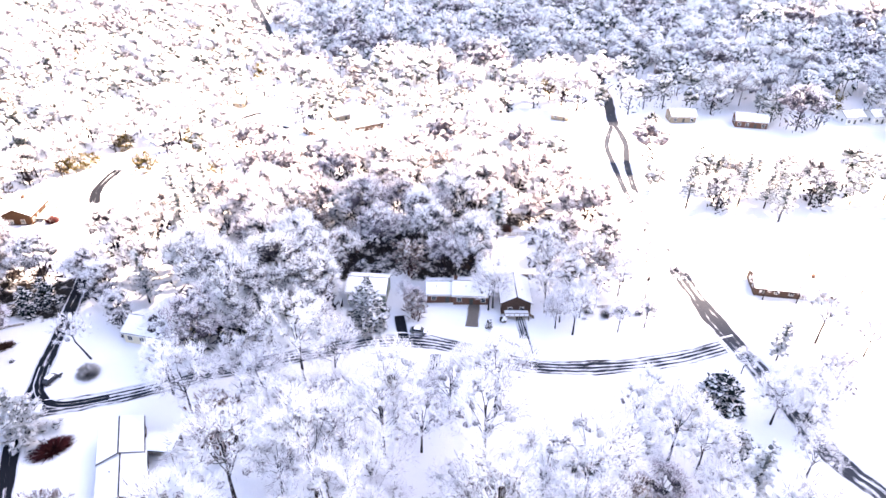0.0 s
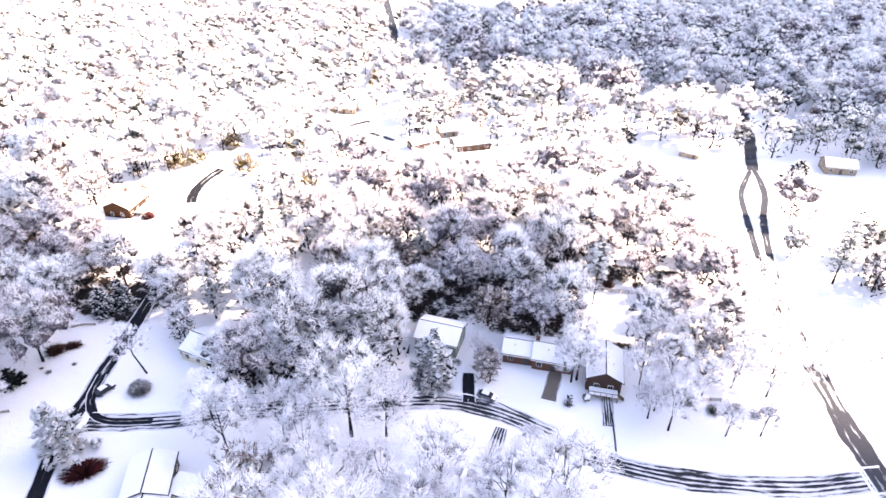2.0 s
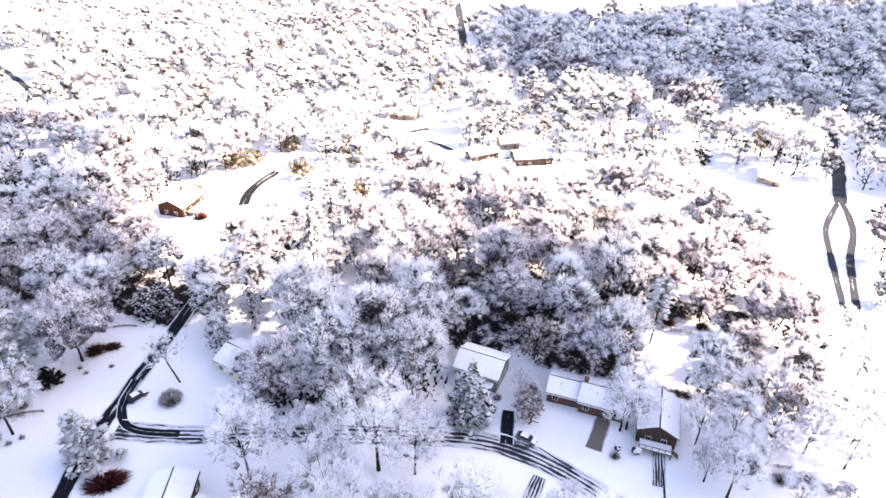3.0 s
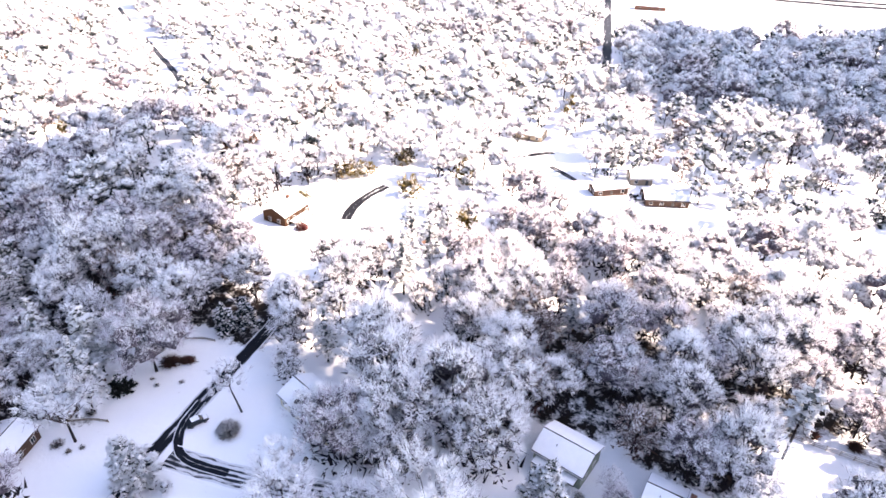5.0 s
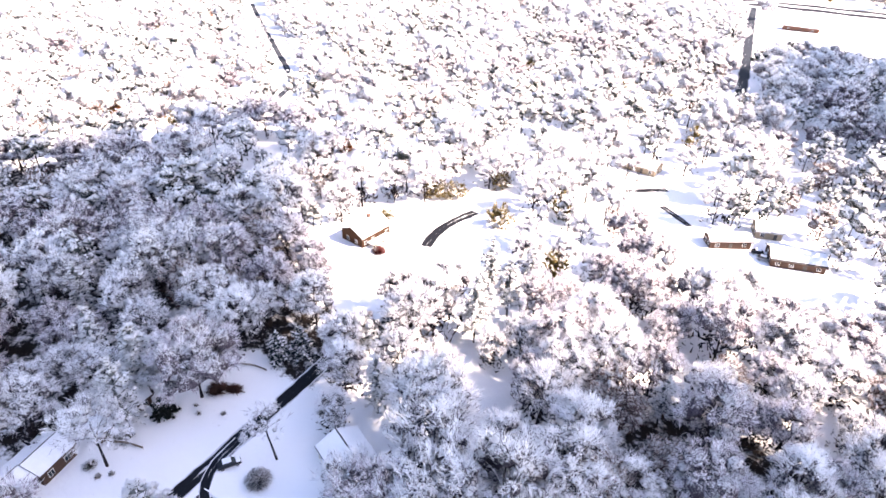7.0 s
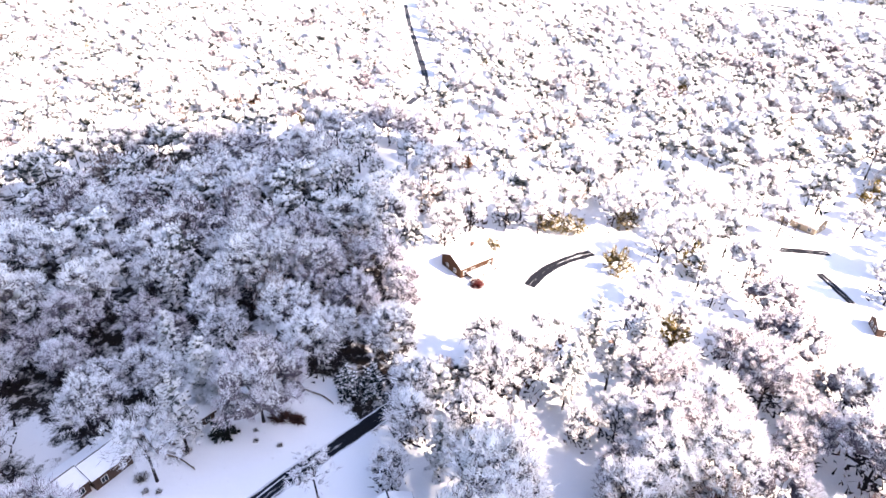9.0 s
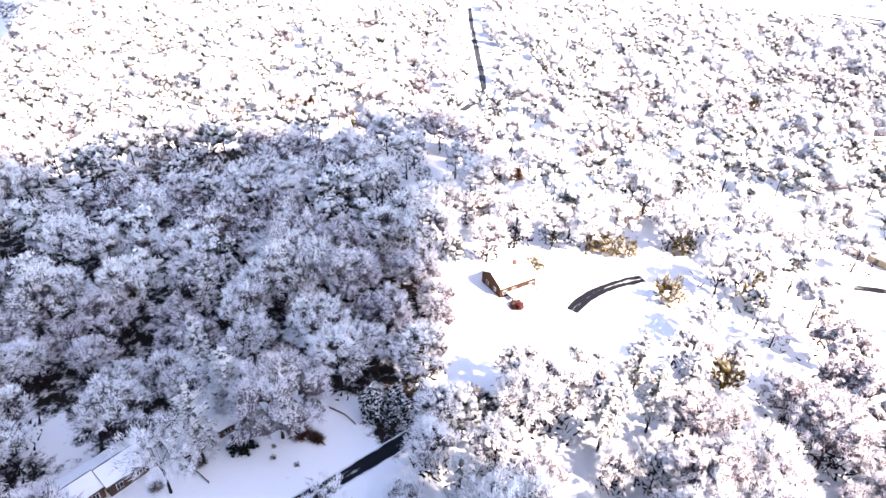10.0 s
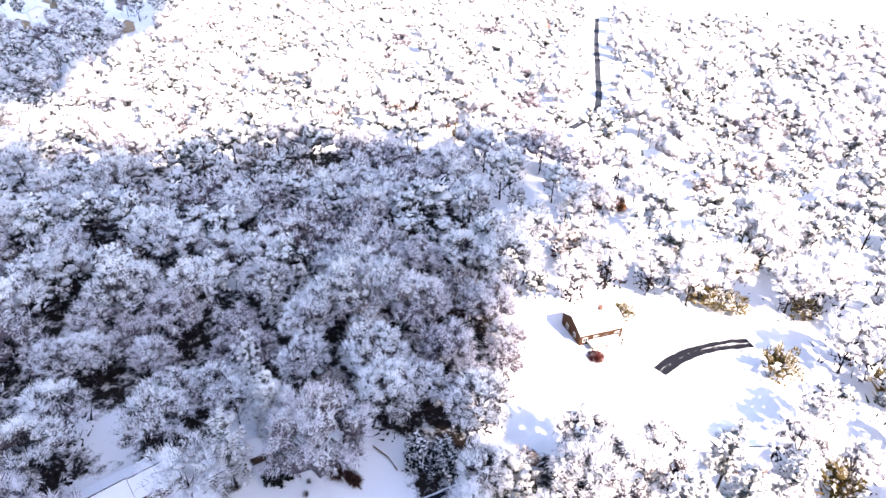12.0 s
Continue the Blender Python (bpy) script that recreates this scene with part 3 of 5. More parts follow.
house(-54.0, 257.5, 45, 13.0, 5.5, 2.8, 1.2, M_BROWN, "dark brown shed row with a snowy roof", windows=3, vents=0)
house(-47.5, 274.0, 30, 8.0, 7.0, 3.0, 1.7, M_TAN, "small tan house under snow", windows=2)
house(-35.0, 262.5, 28, 15.0, 9.5, 2.5, 1.8, M_BROWN, "brown ranch house with dark bare ridge lines", windows=4, slip=0.5)
house(-102.5, 292.0, 4, 14.0, 8.0, 3.0, 1.7, M_TAN, "tan house at the edge of the snowy pines", windows=4)
house(-136.8, 178.2, 94, 12.0, 9.0, 3.8, 2.0, M_CEDARWOOD, "orange cedar house with a deck in bright sun", windows=4, storeys=1, chimney=2.0)
house(-92.6, 188.4, 75, 9.0, 6.0, 2.8, 1.5, M_BRICK, "red-brown cottage with a snowy roof in sun", windows=3)
house(108.0, 268.0, 0, 11.0, 8.0, 3.2, 2.0, M_TAN, "tan house beside a dark round holly", windows=3)
house(136.0, 260.5, -14, 13.0, 8.0, 3.4, 2.0, M_BRICK, "pinkish brick house among frosted trees", windows=4)
house(180.0, 262.0, 10, 9.0, 8.0, 3.2, 2.0, M_WHITE, "white house with twin snowy gables", windows=3)
house(192.0, 262.0, 10, 9.0, 8.0, 3.2, 2.0, M_WHITE, "white house with twin snowy gables", windows=3)
house(55.0, 273.0, -25, 8.0, 6.0, 2.4, 1.4, M_TAN, "small tan shed beside the road", windows=2)

for x, y, rot, L, W, mat, label in [(-581, -77, 20, 16, 9, M_TAN, "distant tan house under snow"), (-632, -75, 15, 15, 9, M_WHITE, "distant white house under snow"), (-525, -26, 40, 13, 9, M_TAN, "distant peach-tan house under snow"),
                                    (-549, -3, 60, 12, 9, M_TAN, "distant peach-tan house with snowy gables"), (-610, -40, 25, 14, 9, M_CREAM, "distant cream house under snow"), (-676, -80, 20, 15, 10, M_TAN, "distant tan house under snow"),
                                    (-247, 249, 70, 9, 6, M_GREEN, "grey-green house in the bright clearing"), (-236, 255, 75, 8, 6, M_GREEN, "grey-green house in the bright clearing"), (-203, 211, 60, 8, 6, M_BROWN, "dark brown cabin at the edge of the pines"),
                                    (-150, 640, 10, 26, 12, M_BRICK, "long low building in a distant snowy field"), (-132, 576, 12, 14, 4, M_BROWN, "low dark building in a distant snowy field")]:
    far = 1.7 if x < -500 else 1.0
    house(x, y, rot, L * far, W * far, 3.6 * far, 1.9 * far, mat, label, windows=3, vents=0, ridge=False)

# ---------------------------------------------------------------- trees


def tube(pts, radii, n):
    """A tapered limb along pts."""
    P = np.asarray(pts, dtype=float)
    T = np.gradient(P, axis=0)
    T /= np.linalg.norm(T, axis=1)[:, None] + 1e-9
    ref = np.where(np.abs(T[:, 2:3]) > 0.9, np.array([[1.0, 0, 0]]), np.array([[0, 0, 1.0]]))
    A = np.cross(T, ref)
    A /= np.linalg.norm(A, axis=1)[:, None] + 1e-9
    B = np.cross(T, A)
    ang = np.arange(n) * 2 * math.pi / n
    V = (P[:, None, :] + np.asarray(radii)[:, None, None] * (np.cos(ang)[None, :, None] * A[:, None, :] + np.sin(ang)[None, :, None] * B[:, None, :])).reshape(-1, 3)
    F = []
    for i in range(len(P) - 1):
        for k in range(n):
            a, b = i * n + k, i * n + (k + 1) % n
            F += [(a, a + n, b), (b, a + n, b + n)]
    return V, np.array(F)


def joined(pieces):
    V, F, o = [], [], 0
    for v, f in pieces:
        V.append(v), F.append(f + o)
        o += len(v)
    return np.concatenate(V), np.concatenate(F)


def needles(base, tip, width, rng):
    """Many slim three-sided spikes from base to tip."""
    n = len(base)
    d = tip - base
    ln = np.linalg.norm(d, axis=1)[:, None] + 1e-9
    d = d / ln
    a = np.cross(d, rng.normal(size=(n, 3)))
    a /= np.linalg.norm(a, axis=1)[:, None] + 1e-9
    b = np.cross(d, a)
    w = np.asarray(width)[:, None]
    ring = [base + w * (math.cos(t) * a + math.sin(t) * b) for t in (0, 2.094, 4.189)]
    V = np.stack([*ring, tip], 1).reshape(-1, 3)
    q = np.arange(n)[:, None] * 4
    F = np.concatenate([q + np.array([[3, 0, 1]]), q + np.array([[3, 1, 2]]), q + np.array([[3, 2, 0]]), q + np.array([[0, 2, 1]])])
    return V, F


def blades(base, tip, width, rng):
    """Single tapering slips from base to tip: twigs and needle tufts by the thousand."""
    n = len(base)
    d = tip - base
    a = np.cross(d, rng.normal(size=(n, 3)))
    a *= np.asarray(width)[:, None] * 0.5 / (np.linalg.norm(a, axis=1)[:, None] + 1e-9)
    m = base + d * 0.3
    return np.stack([base, m - a, tip + a * 0.25, m + a], 1).reshape(-1, 3)[np.arange(4 * n).reshape(n, 4)[:, [1, 2, 3]].ravel()], np.arange(3 * n).reshape(n, 3)


def fronds(base, tip, width, face):
    """Single tapering slips like blades, each turned to lie flat towards face, as snow-laden twigs do."""
    n = len(base)
    d = tip - base
    a = np.cross(d, face)
    a *= np.asarray(width)[:, None] * 0.5 / (np.linalg.norm(a, axis=1)[:, None] + 1e-9)
    m = base + d * 0.35
    return np.stack([m - a, tip, m + a], 1).reshape(-1, 3), np.arange(3 * n).reshape(n, 3)


_t = (1 + 5 ** 0.5) / 2
ICO_V = np.array([(-1, _t, 0), (1, _t, 0), (-1, -_t, 0), (1, -_t, 0), (0, -1, _t), (0, 1, _t), (0, -1, -_t), (0, 1, -_t), (_t, 0, -1), (_t, 0, 1), (-_t, 0, -1), (-_t, 0, 1)]) / 1.902
ICO_F = np.array([(0, 11, 5), (0, 5, 1), (0, 1, 7), (0, 7, 10), (0, 10, 11), (1, 5, 9), (5, 11, 4), (11, 10, 2), (10, 7, 6), (7, 1, 8),
                  (3, 9, 4), (3, 4, 2), (3, 2, 6), (3, 6, 8), (3, 8, 9), (4, 9, 5), (2, 4, 11), (6, 2, 10), (8, 6, 7), (9, 8, 1)])


def split_ball(V, F):
    """Each face in four, the new corners pushed out to the sphere."""
    V, out, seen = [tuple(v) for v in V], [], {}

    def between(a, b):
        key = (min(a, b), max(a, b))
        if key not in seen:
            p = np.array(V[a]) + np.array(V[b])
            V.append(tuple(p / np.linalg.norm(p)))
            seen[key] = len(V) - 1
        return seen[key]

    for a, b, c in F:
        ab, bc, ca = between(a, b), between(b, c), between(c, a)
        out += [(a, ab, ca), (b, bc, ab), (c, ca, bc), (ab, bc, ca)]
    return np.array(V), np.array(out)


BALL_V, BALL_F = split_ball(ICO_V, ICO_F)
OCT_V = np.array([(1, 0, 0), (-1, 0, 0), (0, 1, 0), (0, -1, 0), (0, 0, 1), (0, 0, -1.0)])
OCT_F = np.array([(0, 2, 4), (2, 1, 4), (1, 3, 4), (3, 0, 4), (2, 0, 5), (1, 2, 5), (3, 1, 5), (0, 3, 5)])


def clumps(cen, rad, flat, rng, spike=0.45, fine=True):
    n = len(cen)
    ball, faces = (OCT_V, OCT_F) if not fine else (ICO_V, ICO_F) if fine < 2 else (BALL_V, BALL_F)
    r = np.asarray(rad)[:, None, None] * (1 + spike * rng.uniform(-1, 1, (n, len(ball), 1)))
    V = ball[None] * r
    V[:, :, 2] *= flat
    V = (V + cen[:, None, :]).reshape(-1, 3)
    return V, (faces[None] + np.arange(n)[:, None, None] * len(ball)).reshape(-1, 3)


def hardwood(seed, h=19.0, r=6.0, sprays=85, per=8, thick=0.16, bare=0.26, lean=0.0, low=-0.3, long=1.0, limbs=12, boughs=17, lump=0.60, under=11, shell=1):
    """A leafless broad tree: forked limbs, each ending in a rounded bough of snow-laden twigs. Returns trunk, dark
    blades standing in for shade, inner twigs and crown arrays.
    """
    rng = np.random.RandomState(seed)
    fork = h * bare
    half = (h - fork) * 0.5
    mid = np.array([lean * h * 0.4, 0.0, fork + half])
    wob = rng.uniform(-0.3, 0.3, 2)
    top = mid + np.array([wob[0], wob[1], half * 0.25])
    tr = [np.array([0, 0, -0.4]), np.array([lean * fork * 0.5, wob[1] * 0.2, fork * 0.5]), np.array([lean * fork, wob[1] * 0.4, fork]), top]
    r0 = 0.016 * h
    wood = [tube(tr, [r0 * 1.3, r0, r0 * 0.8, r0 * 0.25], 6 if limbs else 4)]
    # boughs spread evenly over the dome, then shaken
    q = (np.arange(boughs) + 0.5) / boughs
    az = np.arange(boughs) * 2.39996 + rng.uniform(0, 6.28)
    zz = 1 - (1 - low) * q
    sw = np.sqrt(np.maximum(0.0, 1 - zz ** 2))
    d = np.stack((np.cos(az) * sw, np.sin(az) * sw, zz), 1) + rng.normal(0, 0.16, (boughs, 3))
    d /= np.linalg.norm(d, axis=1)[:, None]
    hub = mid + d * rng.uniform(0.58, 0.80, (boughs, 1)) * np.array([r, r, half])
    rb = r * (0.62 / math.sqrt(boughs / 7.0)) * rng.uniform(0.75, 1.2, boughs)
    k = np.arange(sprays) % boughs
    e = rng.normal(size=(sprays, 3)) + d[k] * 0.9 + np.array([0, 0, 0.55])
    e /= np.linalg.norm(e, axis=1)[:, None]
    cen = hub[k] + e * (rb[k] * rng.uniform(0.45, 0.95, sprays))[:, None]
    for i in range(min(limbs, boughs)):
        f = rng.uniform(0.0, 0.8)
        st = tr[2] * (1 - f) + top * f
        en = hub[i]
        kn = st * 0.5 + en * 0.5 + np.array([0, 0, -0.05 * half]) + rng.normal(0, 0.25, 3)
        wood.append(tube([st, kn, en], [r0 * 0.42, r0 * 0.27, r0 * 0.12], 4))
        for j in np.nonzero(k == i)[0][:2]:
            s2 = kn * 0.3 + en * 0.7
            wood.append(tube([s2, (s2 + cen[j]) / 2 + rng.normal(0, 0.15, 3), cen[j]], [r0 * 0.17, r0 * 0.12, r0 * 0.06], 3))
    g = np.repeat(np.arange(sprays), per)
    n = len(g)
    way = e[g] * 0.9 + rng.normal(0, 0.42, (n, 3)) + np.array([0, 0, 0.10])
    way /= np.linalg.norm(way, axis=1)[:, None]
    ln = rng.uniform(0.6, 1.9, (n, 1)) * long
    base = cen[g] + rng.normal(0, 0.24 * long, (n, 3)) - way * ln * 0.35
    # dark blades low under the crown, in place of the shade in its gaps
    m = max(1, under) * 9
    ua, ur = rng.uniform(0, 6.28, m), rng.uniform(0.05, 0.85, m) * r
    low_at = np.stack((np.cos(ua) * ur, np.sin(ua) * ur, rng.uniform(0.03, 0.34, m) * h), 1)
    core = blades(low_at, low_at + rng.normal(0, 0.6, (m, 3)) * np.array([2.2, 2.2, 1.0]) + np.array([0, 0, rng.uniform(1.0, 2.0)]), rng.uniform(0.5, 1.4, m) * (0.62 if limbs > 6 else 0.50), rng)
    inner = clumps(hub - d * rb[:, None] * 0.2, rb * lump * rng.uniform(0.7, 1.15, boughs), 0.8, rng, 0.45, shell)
    face = np.array([0, 0, 0.9]) + 0.7 * e[g] + rng.normal(0, 0.40, (n, 3))
    return joined(wood), core if under else None, inner, fronds(base, base + way * ln, rng.uniform(0.6, 1.4, n) * thick, face)


def pine(seed, h=17.0, r=3.6, tiers=9, per=6, bare=0.35, size=0.85, cone=0.5, far=False):
    """A pine with flat boughs, each loaded with clumps of snow."""
    rng = np.random.RandomState(seed)
    r0 = 0.013 * h
    wob = rng.normal(0, 0.25, 2)
    wood = [tube([(0, 0, -0.4), (wob[0] * 0.5, wob[1] * 0.5, h * (0.3 if far else 0.5)), (wob[0], wob[1], h * (0.6 if far else 0.98))], [r0 * 1.2, r0 * 0.8, r0 * 0.15], 4 if far else 6)]
    cen, rad = [], []
    for t in range(tiers):
        f = t / max(1, tiers - 1)
        z = h * (bare + (0.97 - bare) * f)
        reach = r * (1 - f) ** cone * (0.55 + 0.45 * min(1.0, f * 4 + 0.45))
        for k in range(per if f < 0.8 else max(3, per - 2)):
            az = 2 * math.pi * (k + 0.5 * t + rng.uniform(-0.35, 0.35)) / per
            rr = reach * rng.uniform(0.6, 1.12) + 0.2
            en = np.array([wob[0] * f + math.cos(az) * rr, wob[1] * f + math.sin(az) * rr, z + rng.uniform(-0.35, 0.35) * (3.0 if far else 1.0) - 0.12 * rr * (1 - f)])
            if not far:
                wood.append(tube([(wob[0] * f, wob[1] * f, z - 0.1 * rr), en], [r0 * 0.25, r0 * 0.06], 3))
            m = 1 if far or rr < 1.2 else 2 if rr < 2.6 else 3
            for q in range(m):
                g = 1.0 - 0.36 * q
                cen.append(np.array([wob[0] * f, wob[1] * f, z]) * (1 - g) + en * g + rng.normal(0, 0.18, 3))
                rad.append(size * rng.uniform(0.6, 1.15) * (0.75 + 0.25 * (1 - f)))
    cen.append(np.array([wob[0], wob[1], h]))
    rad.append(size * 0.6)
    cen, rad = np.array(cen), np.array(rad)
    n, per_clump = len(cen), 4 if far else 16
    k = np.repeat(np.arange(n), per_clump)
    out = cen[k] * np.array([1, 1, 0])
    out /= np.linalg.norm(out, axis=1)[:, None] + 0.3
    way = out * 0.7 + rng.normal(0, 0.6, (n * per_clump, 3)) * np.array([1, 1, 0.7])
    way /= np.linalg.norm(way, axis=1)[:, None]
    base = cen[k] + rng.normal(0, 0.22, (n * per_clump, 3)) * rad[k][:, None]
    tip = base + way * rad[k][:, None] * rng.uniform(0.9, 1.5, (n * per_clump, 1))
    lumps = clumps(cen + np.array([0, 0, 0.12]) * rad[:, None], rad * 0.66, 0.85, rng, 0.42, True)
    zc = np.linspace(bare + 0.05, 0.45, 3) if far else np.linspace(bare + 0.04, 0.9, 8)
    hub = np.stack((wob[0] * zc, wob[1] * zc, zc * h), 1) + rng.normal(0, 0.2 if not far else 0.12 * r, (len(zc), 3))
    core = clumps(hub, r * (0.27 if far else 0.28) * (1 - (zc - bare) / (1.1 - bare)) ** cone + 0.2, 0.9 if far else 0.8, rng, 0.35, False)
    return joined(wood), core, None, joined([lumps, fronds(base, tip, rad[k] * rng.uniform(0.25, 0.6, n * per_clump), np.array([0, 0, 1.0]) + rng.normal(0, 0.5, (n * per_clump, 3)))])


def bushy(seed, h=2.5, r=1.8, n=160, thick=0.06):
    """A shrub of stems that fan out from the ground."""
    rng = np.random.RandomState(seed)
    az, u = rng.uniform(0, 2 * math.pi, n), np.sqrt(rng.uniform(0, 1, n))
    z = rng.uniform(0.25, 1.0, n)
    top = np.stack((np.cos(az) * u * r * np.sqrt(1 - (z - 0.35) ** 2), np.sin(az) * u * r * np.sqrt(1 - (z - 0.35) ** 2), z * h * np.sqrt(1.03 - u ** 2 * 0.8)), 1)
    base = top * np.array([0.45, 0.45, 0.4]) * rng.uniform(0.3, 1.0, (n, 1))
    base[:, 2] -= 0.1
    return needles(base, top + rng.normal(0, 0.12, (n, 3)), rng.uniform(0.6, 1.5, n) * thick, rng)


def plant_kind(name, arrays, crown_mat, core_mat, label, category="tree", group="trees of the neighbourhood"):
    """A tree of trunk, dark core that stands in for shade, inner twigs and snowy crown."""
    e = new(name)
    e.empty_display_size = 0.5
    for pname, arr, mat in zip(("trunk", "shade_core", "inner_crown", "crown"), arrays, (M_BARK, core_mat, PALE.get(crown_mat.name, core_mat), crown_mat)):
        if arr is None:
            continue
        o = new(pname, mesh_of(pname, *arr, mat, pname == "inner_crown"))
        o.parent = e
    return tagged(e, label, category, group)


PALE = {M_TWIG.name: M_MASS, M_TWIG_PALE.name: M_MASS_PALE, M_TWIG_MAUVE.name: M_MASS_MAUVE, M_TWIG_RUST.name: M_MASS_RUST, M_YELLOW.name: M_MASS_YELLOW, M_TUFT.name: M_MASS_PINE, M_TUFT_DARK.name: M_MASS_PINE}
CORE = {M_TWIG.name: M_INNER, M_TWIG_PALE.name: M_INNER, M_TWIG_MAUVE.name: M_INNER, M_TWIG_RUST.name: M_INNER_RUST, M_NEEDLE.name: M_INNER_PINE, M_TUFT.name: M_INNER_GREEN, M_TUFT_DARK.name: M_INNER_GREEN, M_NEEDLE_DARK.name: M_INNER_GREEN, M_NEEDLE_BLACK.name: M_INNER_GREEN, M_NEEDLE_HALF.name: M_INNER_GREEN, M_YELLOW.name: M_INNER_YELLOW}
KINDS = {"oak": [], "yard": [], "rust": [], "pine": [], "mauve": []}
for s in range(6):
    KINDS["oak"].append((hardwood(10 + s, 16.5 + 0.6 * s, 6.4 + 0.35 * s, 220, 20, 0.105, 0.16 + 0.015 * s, long=1.3, boughs=22 + s, under=18), M_TWIG, "frosted_tree", "leafless frosted hardwood with snow on every twig"))
for s in range(6):
    KINDS["yard"].append((hardwood(20 + s, 16.5 + 0.6 * s, 6.4 + 0.35 * s, 220, 19, 0.095, 0.20 + 0.015 * s, long=1.35, boughs=19 + s, lump=0.28, under=0), M_TWIG_PALE, "yard_tree", "leafless frosted yard tree with snow on every twig"))
for s in range(2):
    KINDS["rust"].append((hardwood(30 + s, 13.0, 5.2, 110, 16, 0.18, 0.16, boughs=15), M_TWIG_RUST, "rusty_tree", "snowy hardwood still holding pinkish-brown leaves"))
for s in range(3):
    KINDS["mauve"].append((hardwood(40 + s, 16.0 + 0.8 * s, 6.6 + 0.4 * s, 230, 17, 0.10, 0.18, long=1.2, boughs=26, lump=0.72, under=18), M_TWIG_MAUVE, "mauve_tree", "round leafless hardwood with mauve twigs under thin frost"))
for s in range(4):
    KINDS["pine"].append((pine(50 + s, 17.5 + s, 3.4 + 0.3 * s, 9, 6, 0.36 - 0.05 * s), M_NEEDLE, "snowy_pine", "tall pine with boughs loaded with snow clumps"))

FAR = {"oak": [], "rust": [], "pine": [], "yellow": [], "dark": [], "mauve": []}      # the farther woods
MID = {k: [] for k in FAR}                                                             # the woods next to the near trees
for s in range(6):
    FAR["oak"].append(hardwood(70 + s, 15.5, 7.6, 60, 5, 0.28, 0.10, long=1.15, low=-0.2, limbs=0, boughs=13, lump=0.85, under=1))
    FAR["pine"].append(hardwood(80 + s, 16.0, 5.4, 56, 4, 0.85, 0.16, low=-0.5, long=0.72, limbs=0, boughs=13, lump=0.80, under=2, shell=0))
    MID["oak"].append(hardwood(170 + s, 16.0, 7.0, 110, 14, 0.16, 0.12, long=1.25, low=-0.1, limbs=3, boughs=19, under=7))
    MID["pine"].append(hardwood(180 + s, 17.0, 5.0, 84, 5, 0.62, 0.16, low=-0.5, long=0.68, limbs=0, boughs=18, lump=0.80, under=3))
for s in range(2):
    FAR["rust"].append(hardwood(90 + s, 11.0, 4.6, 24, 4, 0.5, 0.10, long=1.5, limbs=0, boughs=8))
    FAR["yellow"].append(hardwood(95 + s, 8.0, 3.4, 22, 4, 0.5, 0.08, long=1.3, limbs=0, boughs=7))
    FAR["dark"].append(hardwood(99 + s, 13.0, 4.8, 56, 4, 0.8, 0.10, low=-0.6, long=0.8, limbs=0, boughs=13, lump=0.85, under=2, shell=0))
    FAR["mauve"].append(hardwood(110 + s, 16.0, 8.0, 70, 6, 0.30, 0.08, long=1.3, limbs=0, boughs=18, lump=0.7, under=3, shell=0))
    MID["rust"].append(hardwood(190 + s, 11.5, 4.8, 50, 8, 0.34, 0.10, long=1.2, limbs=3, boughs=12))
    MID["yellow"].append(hardwood(195 + s, 8.0, 3.4, 50, 10, 0.32, 0.08, limbs=3, boughs=10))
    MID["dark"].append(hardwood(199 + s, 13.0, 4.4, 84, 5, 0.6, 0.10, low=-0.6, long=0.72, limbs=0, boughs=18, lump=0.85, under=3))
    MID["mauve"].append(hardwood(120 + s, 16.0, 7.4, 110, 11, 0.17, 0.10, long=1.1, limbs=3, boughs=20, lump=0.7))
FAR_MAT = {"oak": M_TWIG_PALE, "rust": M_TWIG_RUST, "pine": M_TUFT, "yellow": M_YELLOW, "dark": M_TUFT_DARK, "mauve": M_TWIG_MAUVE}

